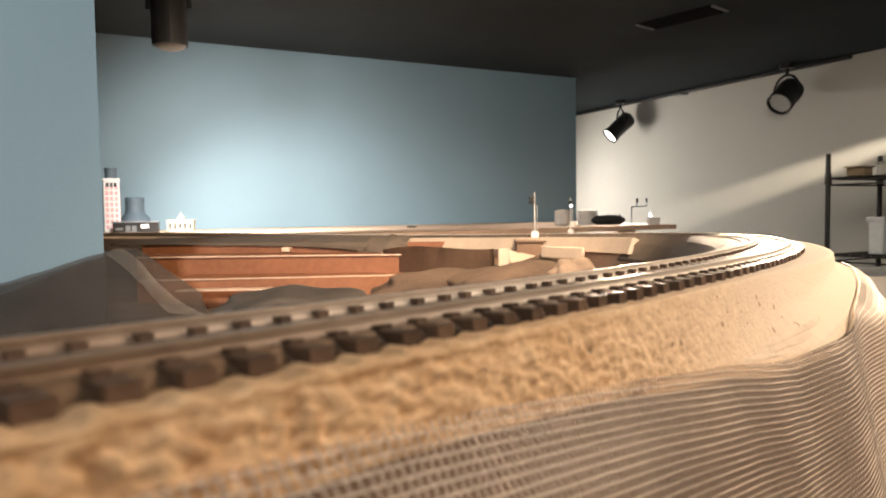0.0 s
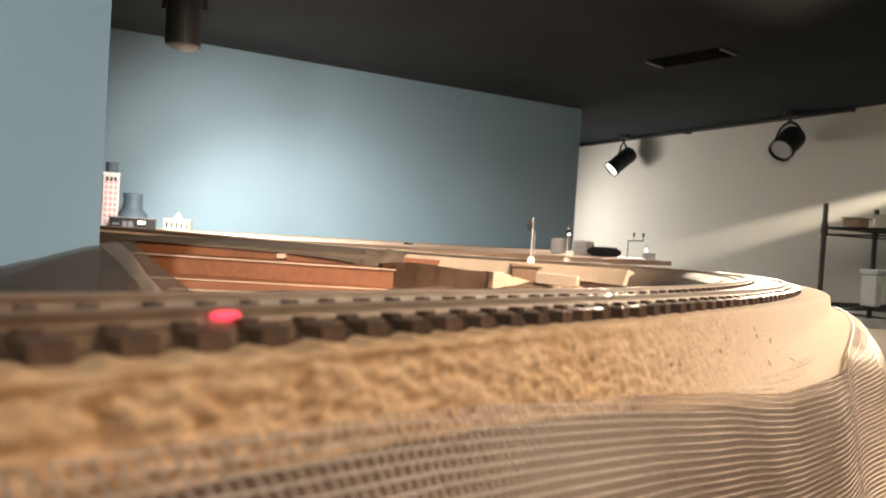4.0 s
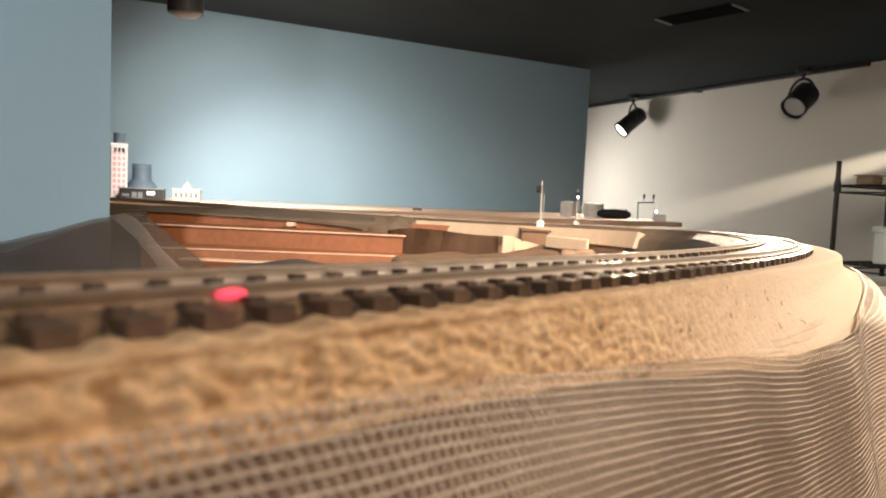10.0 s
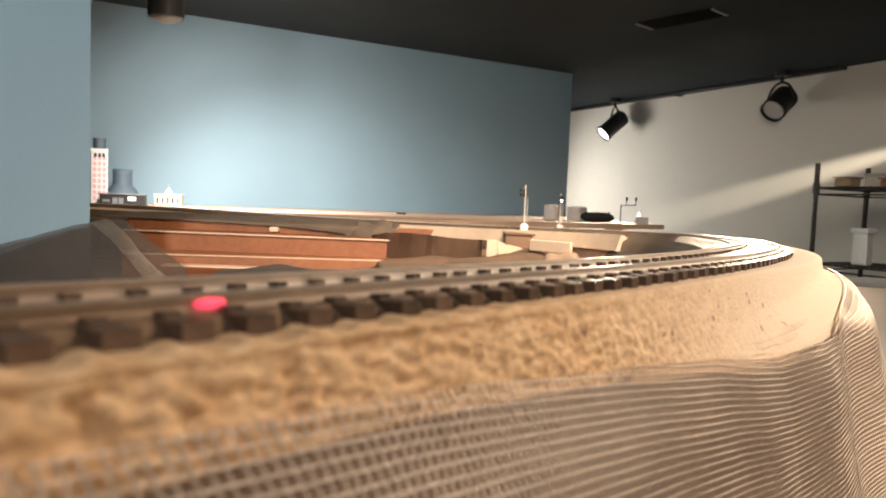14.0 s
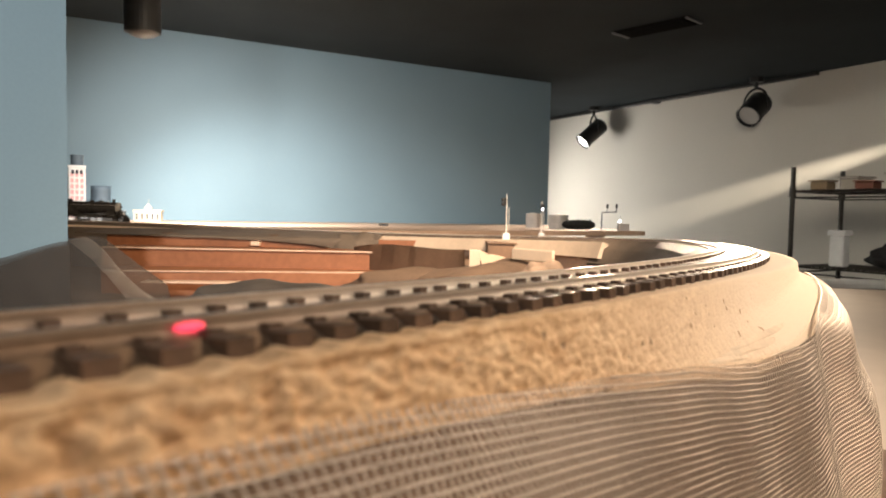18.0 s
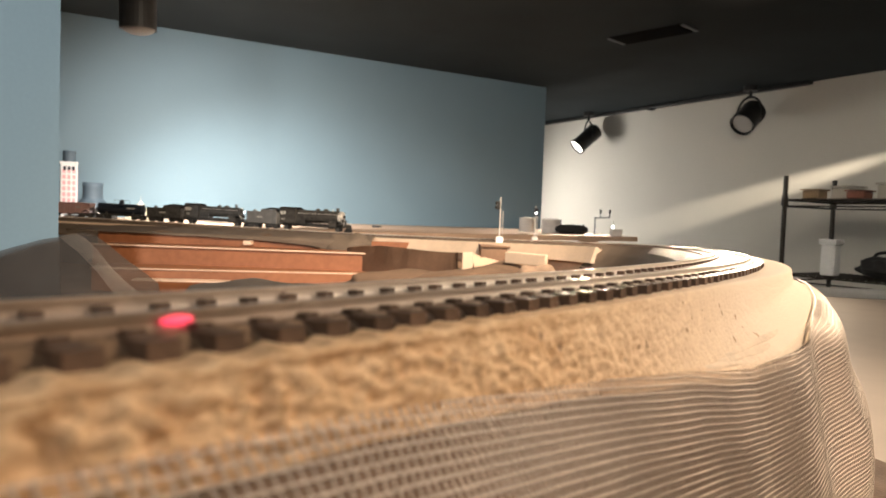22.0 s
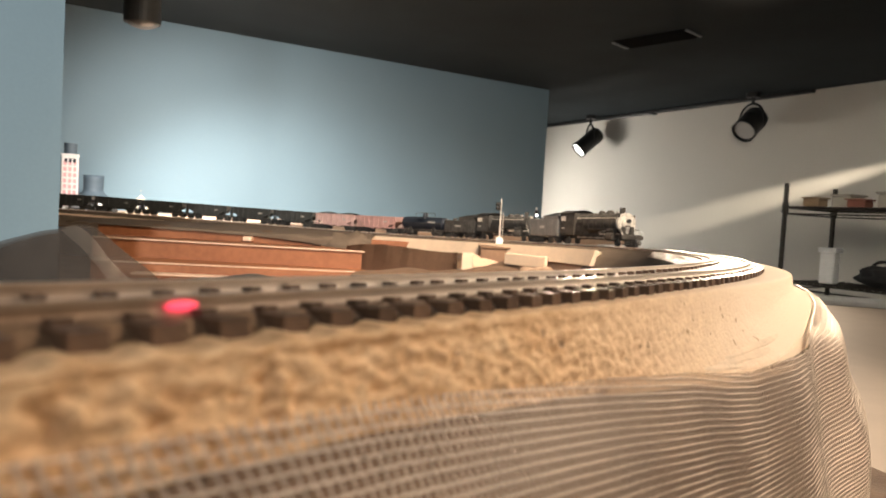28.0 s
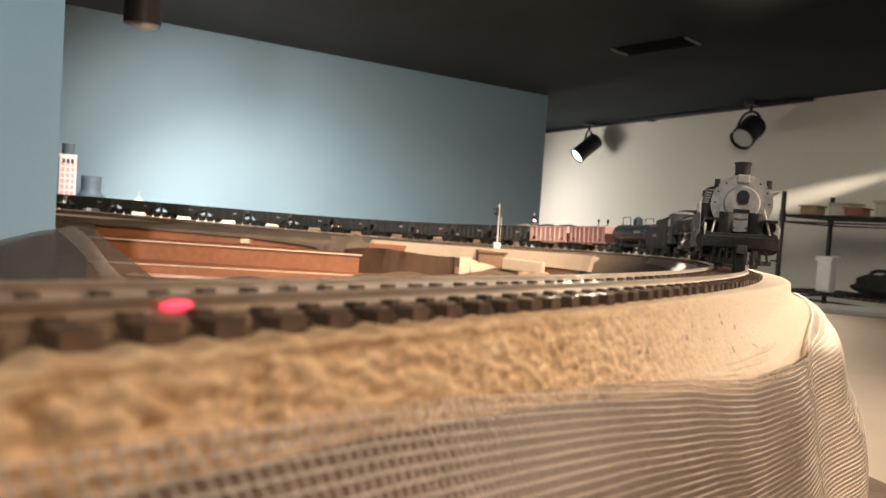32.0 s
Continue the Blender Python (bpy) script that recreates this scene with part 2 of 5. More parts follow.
def prism(bm, pts, z0, z1):
    a = [bm.verts.new((x, y, z0)) for x, y in pts]
    b = [bm.verts.new((x, y, z1)) for x, y in pts]
    n = len(pts)
    bm.faces.new(list(reversed(a)))
    bm.faces.new(b)
    for i in range(n):
        bm.faces.new((a[i], a[(i + 1) % n], b[(i + 1) % n], b[i]))
    return bm


def lump(x, y, z, f=1.0):
    return noise.noise(Vector((x * f, y * f, z * f)))


# ---- the line of the track: outer ends of the ties, heights of their undersides ----
CTRL = [(-0.3, -0.32, -0.0065), (-0.11, -0.075, -0.009), (-0.03, 0.04, -0.0113), (-0.002, 0.076, -0.0121), (0.028, 0.119, -0.0131),
        (0.076, 0.19, -0.0146), (0.117, 0.262, -0.0161), (0.162, 0.359, -0.0182), (0.205, 0.48, -0.0208), (0.243, 0.63, -0.024),
        (0.262, 0.79, -0.0272), (0.24, 0.96, -0.0312), (0.16, 1.16, -0.037), (0.0, 1.3768, -0.0434), (-0.274, 1.5604, -0.046),
        (-0.583, 1.643, -0.0416), (-0.9331, 1.6492, -0.0358), (-1.375, 1.474, -0.0341), (-1.887, 1.1933, -0.0344), (-2.442, 0.8658, -0.0344),
        (-5.994, -1.2321, -0.0344), (-6.882, -1.7538, -0.0344)]


def make_line():
    c, pts = np.array(CTRL), []
    for i in range(1, len(c) - 2):
        p0, p1, p2, p3 = c[i - 1:i + 3]
        d0, d1, d2 = (np.sqrt(np.linalg.norm(v)) for v in (p1 - p0, p2 - p1, p3 - p2))
        m1 = ((p1 - p0) / d0 - (p2 - p0) / (d0 + d1) + (p2 - p1) / d1) * d1
        m2 = ((p2 - p1) / d1 - (p3 - p1) / (d1 + d2) + (p3 - p2) / d2) * d1
        for k in range(60):
            t = k / 60
            pts.append((2 * t**3 - 3 * t**2 + 1) * p1 + (t**3 - 2 * t**2 + t) * m1 + (3 * t**2 - 2 * t**3) * p2 + (t**3 - t**2) * m2)
    q = np.array(pts)
    for _ in range(3):
        s = np.r_[0, np.cumsum(np.hypot(*np.diff(q[:, :2], axis=0).T))]
        ss = np.arange(0, s[-1], 0.004)
        q = np.stack([np.interp(ss, s, q[:, j]) for j in range(3)], 1)
        if _ < 2:
            pad = np.r_[np.repeat(q[:1], 10, 0), q, np.repeat(q[-1:], 10, 0)]
            q = np.stack([np.convolve(pad[:, j], np.ones(21) / 21, "valid") for j in range(3)], 1)
    return np.r_[0, np.cumsum(np.hypot(*np.diff(q[:, :2], axis=0).T))], q


LS, LQ = make_line()
LT = np.gradient(LQ, axis=0)
LT /= np.linalg.norm(LT, axis=1)[:, None]


def lean(s):
    """The near end of the curve leans a little to its inside."""
    return float(np.interp(s, [0.25, 0.50], [0.05, 0.0]))


def at(s, out=0.0, up=0.0):
    """The place s metres along the line from the near end, out metres off it to the outside of the curve."""
    p = [float(np.interp(s, LS, LQ[:, j])) for j in range(3)]
    t = [float(np.interp(s, LS, LT[:, j])) for j in range(2)]
    n = math.hypot(*t)
    return Vector((p[0] + t[1] / n * out, p[1] - t[0] / n * out, p[2] + up + lean(s) * min(out, 0.0)))


def heading(s):
    t = [float(np.interp(s, LS, LT[:, j])) for j in range(2)]
    return math.degrees(math.atan2(t[1], t[0]))


def sweep(profile, s0, s1, step, closed=True):
    """A bar of the given profile [(out, up), ...] along the line."""
    n = max(2, int((s1 - s0) / step))
    bm = bmesh.new()
    rows = [[bm.verts.new(at(s0 + (s1 - s0) * i / n, o, u)) for o, u in profile] for i in range(n + 1)]
    m = len(profile)
    for i in range(n):
        for j in range(m if closed else m - 1):
            k = (j + 1) % m
            bm.faces.new((rows[i][j], rows[i][k], rows[i + 1][k], rows[i + 1][j]))
    if closed:
        bm.faces.new(list(reversed(rows[0])))
        bm.faces.new(rows[-1])
    bmesh.ops.recalc_face_normals(bm, faces=bm.faces)
    return bm


def tie_places():
    """Distances of the ties along the line; their spacing opens a little in the curve."""
    places, s = [], 0.0314
    while s < LS[-1] - 0.1:
        places.append(s)
        s += 0.0060 if s < 0.129 else float(np.interp(s, [0.13, 0.15, 0.165, 0.19, 0.23, 0.26, 0.30, 0.40], [0.0060, 0.0061, 0.0063, 0.0065, 0.0069, 0.0074, 0.0074, 0.0070]))
    return places


TIES = tie_places()
TIES_NEAR, TIES_FAR = TIES[:260], TIES[260:]

# ---- the room ----
TURN_ROOM = 30.5
CORNER = Vector((0.46, 3.51, 0))            # free end of the blue wall
ALONG = Vector((math.cos(radians(TURN_ROOM)), math.sin(radians(TURN_ROOM)), 0))
AWAY = Vector((-ALONG.y, ALONG.x, 0))


def room_box(u0, u1, v0, v1, z0, z1, bevel=0.0):
    """A box in the room's own directions: u along the blue wall from its free end, v behind it."""
    m = Matrix.Translation(CORNER) @ pose(0, 0, 0, 0, 0, TURN_ROOM)
    return box(bmesh.new(), u0, u1, v0, v1, z0, z1, bevel, m)


tagged(part("wall_blue", room_box(-8.0, 0, 0, 0.09, FLOOR, CEIL), BLUE), "sky-blue painted backdrop wall behind the layout", "wall", kind="structure")
tagged(part("wall_beige", room_box(0.80, 0.92, -8.0, 4.0, FLOOR, CEIL), BEIGE), "off-white painted side wall lit by spots", "wall", kind="structure")
tagged(part("wall_back", room_box(-8.0, 0.92, 4.0, 4.1, FLOOR, CEIL), BEIGE), "plain off-white wall", "wall", kind="structure")
tagged(part("wall_left", room_box(-8.1, -8.0, -8.0, 4.1, FLOOR, CEIL), BEIGE), "plain off-white wall", "wall", kind="structure")
tagged(part("wall_front", room_box(-8.1, 0.92, -8.1, -8.0, FLOOR, CEIL), BEIGE), "plain off-white wall", "wall", kind="structure")
tagged(part("floor", room_box(-8.1, 0.92, -8.1, 4.1, FLOOR - 0.1, FLOOR), CARPET), "dark grey carpet floor", "floor", kind="structure")
tagged(part("ceiling", room_box(-8.1, 1.1, -8.1, 4.1, CEIL, CEIL + 0.1), BLACK_CEIL), "black painted ceiling", "ceiling", kind="structure")
# short blue divider between two scenes of the layout
DIV = Vector((-0.545, 0.965, 0))
m_div = Matrix.Translation(DIV) @ pose(0, 0, 0, 0, 0, TURN_ROOM)
tagged(part("wall_divider", box(bmesh.new(), -2.2, 0, -0.02, 0.0, -0.30, CEIL - 0.003, 0, m_div), BLUE), "blue painted backdrop divider standing on the layout", "wall", kind="structure")

# ---- the layout: decks, roadbed, track ----

def lip(s):
    """How far the foam face drops below the ties before the screen or the shelf meets it."""
    return float(np.interp(s, [0, 0.12, 0.15, 0.17, 0.19, 0.2, 0.22, 0.24, 0.26, 0.28, 0.33, 0.38, 0.42, 0.5], [0.006, 0.0065, 0.0075, 0.009, 0.0107, 0.0116, 0.0134, 0.0152, 0.0178, 0.0197, 0.018, 0.0145, 0.0115, 0.010]))


def shelf(s):
    """The width of the plywood shelf at the foot of the foam face."""
    return float(np.interp(s, [0.205, 0.24, 0.28, 0.31, 0.33, 0.36, 0.42, 0.46, 0.5], [0.0, 0.0015, 0.0047, 0.0095, 0.0105, 0.0088, 0.008, 0.0085, 0.010]))


def shoulder(s):
    """How far the flat top of the foam reaches past the ends of the ties."""
    return float(np.interp(s, [0.28, 0.31, 0.36, 0.42], [0.003, 0.0045, 0.0075, 0.011]))


def lower(s):
    return float(np.interp(s, [0.17, 0.22], [-0.0004, -0.0006]))


def scallop(s):
    """How far the foam swells up between two tie ends."""
    i = float(np.interp(s, TIES, range(len(TIES))))
    return (0.00055 * max(0.0, -math.cos(2 * math.pi * i)) ** 0.7 + 0.0002 * lump(s * 170, 0, 0)) * float(np.interp(s, [0.15, 0.19], [1.0, 0.25]))


def face(s, d):
    """The carved foam bank, d from 0 at the ties to 1 at its foot and on below it."""
    if d < 0:
        return at(s, shoulder(s) * (1 + d * 12.5) if shoulder(s) > 0.0045 else 0.003 + d * 0.04, lower(s) + scallop(s))
    k = lip(s)
    o = shoulder(s) + 0.15 * k * min(d, 1.2) + min(1.0, shelf(s) / 0.009) * 0.007 * (min(0.6, max(0.0, d - 0.4)) / 0.6) ** 2.2
    p = at(s, o, -k * d)
    rough = float(np.interp(s, [0.13, 0.20, 0.26], [1.0, 0.72, 0.16])) * min(1.0, d * 2.5)
    w = (0.3 - abs(lump(s * 330, k * d * 520, 0.3))) * 0.0010 + lump(s * 620, k * d * 900, 4.1) * 0.0008 + lump(s * 120, k * d * 200, 7.7) * 0.0008
    o += 0.0005 * math.exp(-((d - 0.08) / 0.10) ** 2) * float(np.interp(s, [0.16, 0.24], [1.0, 0.2]))
    return at(s, o + w * rough, -k * d + 0.5 * w * rough + (scallop(s) + lower(s)) * max(0.0, 1 - d / 0.16))


us = [0.05 + 0.0015 * i for i in range(40)] + [0.11 + 0.0005 * i for i in range(400)] + [0.31 + 0.0025 * i for i in range(4)] + [0.32 + 0.004 * i for i in range(120)]
vs = [-0.08, -0.05, -0.02] + [0.03 * i for i in range(41)] + [1.3, 1.5]
bank = thing("foam_bank", "tan carved foam roadbed bank under the track", "roadbed")
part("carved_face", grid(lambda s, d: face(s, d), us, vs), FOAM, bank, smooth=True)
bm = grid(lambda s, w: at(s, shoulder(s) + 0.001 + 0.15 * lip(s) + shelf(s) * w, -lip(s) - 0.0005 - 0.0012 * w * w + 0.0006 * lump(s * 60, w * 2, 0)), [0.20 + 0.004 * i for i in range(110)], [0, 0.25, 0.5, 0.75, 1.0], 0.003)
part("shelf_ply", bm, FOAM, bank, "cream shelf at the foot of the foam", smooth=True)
for s0, w0, ls, lw in ((0.285, 0.90, 0.022, 0.0010), (0.300, 0.84, 0.030, 0.0007), (0.272, 0.95, 0.020, 0.0008)):
    def flake(a, r):
        s = s0 + ls * r * math.cos(a)
        return face(s, w0 + lw / lip(s) * r * math.sin(a) * (1 + 0.3 * math.sin(3 * a))) + (at(s, 1) - at(s)) * (0.0005 - 0.0004 * r)
    part("glue_flake", grid(flake, [2 * math.pi * i / 24 for i in range(25)], [0.02, 0.4, 0.75, 1.0]), GLUE, bank, "dry tan glue stain on the shelf", smooth=True)
# flat darker discs on the face: the shade inside small pits as colour
for i in range(22):
    s0, w0, size = 0.165 + 0.15 * random.random() ** 0.8, random.uniform(0.08, 0.8), random.uniform(0.00015, 0.0004)
    tall = random.uniform(0.8, 2.4)
    part("pit_shade_disc", grid(lambda a, r: face(s0 + 2.0 * size * r * math.cos(a), max(0.03, w0 + tall * size / lip(s0) * r * math.sin(a + 0.3))) + (at(s0, 1) - at(s0)) * 0.00012, [2 * math.pi * n / 10 for n in range(11)], [0.05, 1.0]), PIT_SHADE, bank)
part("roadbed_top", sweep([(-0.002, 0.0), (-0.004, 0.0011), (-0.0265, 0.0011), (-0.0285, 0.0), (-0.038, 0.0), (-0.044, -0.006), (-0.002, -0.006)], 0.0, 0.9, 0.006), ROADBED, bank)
part("far_roadbed", sweep([(0.004, 0.0), (-0.034, 0.0), (-0.038, -0.005), (0.008, -0.005)], 0.9, LS[-1], 0.01), GREYCLOTH, bank)
part("cloth_slope", sweep([(-0.033, -0.002), (-0.060, -0.010), (-0.105, -0.032), (-0.105, -0.036), (-0.03, -0.010)], 1.799, 3.7, 0.012), GREYCLOTH, bank, "grey-brown cloth slope below the track")
part("cloth_slope", sweep([(-0.036, -0.002), (-0.050, -0.012), (-0.070, -0.030), (-0.070, -0.034), (-0.03, -0.010)], 0.62, 1.09, 0.012), GREYCLOTH, bank, "grey-brown cloth slope below the track")
part("fascia", sweep([(-0.0585, -0.0030), (-0.0625, -0.0030), (-0.0690, -0.0240), (-0.0630, -0.0240)], 1.055, 1.821, 0.012), PLY, bank, "cream plywood fascia")
part("lower_fascia", sweep([(-0.0570, -0.0235), (-0.0600, -0.0235), (-0.0660, -0.0520), (-0.0620, -0.0520)], 1.055, 1.60, 0.012), PLYTOP, bank)
part("subroadbed", sweep([(0.02, -0.0065), (-0.062, -0.0065), (-0.062, -0.022), (0.02, -0.022)], 1.08, LS[-1], 0.012), PLY, bank)

# decks
def sweep_pts(pts, z, r):
    bm = bmesh.new()
    c = [Vector((x, y, z)) for x, y in pts]
    fine = []
    for i in range(len(c) - 1):
        p0, p1, p2, p3 = c[max(i - 1, 0)], c[i], c[i + 1], c[min(i + 2, len(c) - 1)]
        for k in range(10):
            t = k / 10
            fine.append(0.5 * (2 * p1 + (p2 - p0) * t + (2 * p0 - 5 * p1 + 4 * p2 - p3) * t * t + (3 * p1 - p0 - 3 * p2 + p3) * t ** 3))
    fine.append(c[-1])
    for a, b in zip(fine, fine[1:]):
        cyl(bm, a, b, r, seg=10)
    return bm


deck = thing("layout_deck", "tan plywood layout deck along the blue wall", "table")
part("top", prism(bmesh.new(), [(0.64, 2.36), (0.457, 3.505), (-6.2, -0.416), (-5.9, -0.95), (-2.45, 0.92), (-1.38, 1.54), (-0.94, 1.71), (-0.585, 1.70), (-0.2, 1.73), (0.2, 2.10)], -0.062, -0.047), PLYTOP, deck)
bench = thing("side_bench", "smooth beige bench surface beside the wire screen", "table")
part("rim", sweep_pts([(1.94, 0.4), (1.74, 1.24), (1.34, 1.64), (0.88, 1.72), (0.58, 1.47)], -0.158, 0.016), WHITE, bench, "pale rounded edge of the bench")
part("top", prism(bmesh.new(), [(1.8, -1.0), (1.9, 0.4), (1.7, 1.2), (1.32, 1.6), (0.88, 1.68), (0.45, 1.40), (0.1, 0.5), (-0.1, 0.0), (-0.2, -1.0)], -0.19, -0.16), BENCH, bench)

for x, y in ((0.50, 2.50), (0.40, 3.30), (-0.6, 1.75), (-0.9, 2.55), (-2.2, 1.0), (-2.6, 1.55), (-4.6, -0.4), (-4.9, 0.2)):
    part("leg", box(bmesh.new(), x - 0.03, x + 0.03, y - 0.03, y + 0.03, FLOOR, -0.062, 0.003), PLY, deck)
for x, y in ((0.45, -0.8), (1.6, -0.8), (1.6, 0.9), (0.75, 1.45)):
    part("leg", box(bmesh.new(), x - 0.03, x + 0.03, y - 0.03, y + 0.03, FLOOR, -0.19, 0.003), BENCH, bench)

# rails and ties
track = thing("railway_track", "curved model railway track on dark brown ties", "track")


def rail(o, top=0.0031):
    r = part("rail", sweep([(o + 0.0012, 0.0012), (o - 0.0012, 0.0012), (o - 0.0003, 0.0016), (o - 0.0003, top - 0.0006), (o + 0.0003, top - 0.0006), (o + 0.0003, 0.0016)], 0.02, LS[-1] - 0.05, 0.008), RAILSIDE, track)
    part("railhead", sweep([(o + 0.0006, top - 0.0006), (o - 0.0006, top - 0.0006), (o - 0.0006, top - 0.0002), (o - 0.0004, top), (o + 0.0004, top), (o + 0.0006, top - 0.0002)], 0.02, LS[-1] - 0.05, 0.008), RAIL, r, "worn railhead, its glare farther along put into the colour")


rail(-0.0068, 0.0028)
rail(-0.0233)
bm = box(bmesh.new(), -0.030, 0.0, -0.0014, 0.0014, -0.0006, 0.0012)
for o in (-0.0044, -0.0086, -0.0215, -0.0251):
    box(bm, o - 0.0008, o + 0.0008, -0.0008, 0.0008, 0.0012, 0.0017 if o > -0.02 else 0.0021)
tie_one = part("tie", bm, TIE, track)
for i, s in enumerate(TIES_NEAR):
    ob = tie_one if i == 0 else new("tie", tie_one.data)
    ob.parent = track
    ob.matrix_local = Matrix.Translation(at(s, random.uniform(-0.0003, 0.0003), 0)) @ pose(0, 0, 0, 0, -math.degrees(lean(s)), heading(s) - 90 + random.uniform(-1, 1))
bm = bmesh.new()
for s in TIES_FAR:
    box(bm, -0.030, 0.0, -0.0014, 0.0014, 0.0, 0.0018, 0, Matrix.Translation(at(s)) @ pose(0, 0, 0, 0, 0, heading(s) - 90))
tagged(part("tie_run", bm, TIE, track), kind="stuff")


# ---- aluminium screen draped from the bank ----
def drape(s, w, lift=0.0):
    """A point of the draped screen, w metres down it from the edge of the foam or the shelf."""
    k, near = lip(s), float(np.interp(s, [0.13, 0.17, 0.22, 0.28], [1.0, 0.65, 0.22, 0.0]))
    b = float(np.interp(s, [0.336, 0.385], [0, 1]))
    b = b * b * (3 - 2 * b)
    fall = 0.05 * w + float(np.interp(s, [0.26, 0.34], [2.2, 1.3])) * w * w + 0.003 * math.sin(min(1, w / 0.02) * 1.57)
    bulge = 0.0116 * (1 - math.exp(-w / 0.006)) + 0.0105 * (0.5 + 0.5 * math.tanh((w - 0.034) / 0.011)) - 0.0009
    out = near * 0.72 * w + (1 - near) * ((1 - b) * fall + b * bulge)
    drop = near * 0.70 * w + (1 - near) * 0.96 * w
    crease = math.exp(-((s - 0.345 - 0.10 * w) / 0.016) ** 2) * math.exp(-w / 0.045)
    out -= 0.0035 * crease * min(1.0, w / 0.02)
    out += (0.0013 * lump(s * 14, w * 18, 1.3) + 0.0002 * lump(s * 70, w * 60, 4.1)) * min(1.0, w / 0.008)
    drop += 0.0005 * lump(s * 24, w * 26, 7.7) * min(1.0, w / 0.008)
    return at(s, shoulder(s) + 0.0005 + 0.15 * k + shelf(s) + out + lift * (1 - 0.5 * near), -k - drop + 0.0012 * near + lift * (0.1 + 0.7 * near))


def wire(bm, pts, r):
    rings = []
    for i, p in enumerate(pts):
        d = (pts[min(i + 1, len(pts) - 1)] - pts[max(i - 1, 0)]).normalized()
        a = d.cross(Vector((0, 0, 1)))
        a = a.normalized() if a.length > 1e-6 else Vector((1, 0, 0))
        b = a.cross(d)
        rings.append([bm.verts.new(p + (a * c + b * sn) * (r(i) if callable(r) else r)) for c, sn in ((1, 0), (0, 1), (-1, 0), (0, -1))])
    for q, t in zip(rings, rings[1:]):
        for j in range(4):
            k = (j + 1) % 4
            bm.faces.new((q[j], q[k], t[k], t[j]))


W_OUT, WEAVE, RIB = 0.120, 0.0013, 0.00135
screen = thing("wire_screen", "shiny aluminium wire screen draped over the layout edge", "wire screen")
bm = bmesh.new()
for j in range(int((W_OUT + 0.009) / RIB)):
    pts = []
    for i in range(140):
        s = 0.06 + 0.0035 * i
        w = j * RIB - 0.032 * max(0.0, 0.33 - s)
        if w >= 0:
            pts.append((s, drape(s, w + 0.00012 * lump(i * 0.2, j * 1.7, 0), 0.0001 * lump(i * 0.5, j * 2.3, 5)), w))
    if len(pts) > 3:
        wire(bm, [p for s, p, w in pts], lambda i: float(np.interp(pts[i][0], [0.14, 0.20, 0.30, 0.35], [0.00012, 0.00017, 0.00021, 0.00031])) if pts[i][2] > 0.012 or pts[i][0] > 0.3 else float(np.interp(pts[i][0], [0.17, 0.27], [0.00010 + 0.005 * pts[i][2], 0.00020])))
tagged(part("rib_wire", bm, ALU, screen, smooth=True), kind="stuff")
bm = bmesh.new()
for i in range(int(0.44 / WEAVE)):
    s0 = 0.06 + i * WEAVE
    wire(bm, [drape(s0 + 0.0002 * lump(i * 1.3, j * 0.2, 3), 0.5 * RIB * j, 0.00026 if j % 2 == 0 else 0.0) for j in range(int(2 * W_OUT / RIB))], float(np.interp(s0, [0.16, 0.22, 0.25, 0.29, 0.345, 0.36], [0.00013, 0.00011, 0.00011, 0.00016, 0.00018, 0.00015])))
tagged(part("cross_wire", bm, GLINT, screen, smooth=True), kind="stuff")
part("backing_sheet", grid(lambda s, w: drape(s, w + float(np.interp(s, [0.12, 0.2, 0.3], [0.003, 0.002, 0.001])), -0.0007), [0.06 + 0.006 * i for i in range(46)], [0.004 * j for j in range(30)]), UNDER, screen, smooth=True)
part("backing_cloth", grid(lambda s, w: drape(s, w + 0.001, -0.0012), [0.328 + 0.006 * i for i in range(30)], [0.004 * j for j in range(30)]), TANCLOTH, screen, "tan cloth behind the fold", smooth=True)
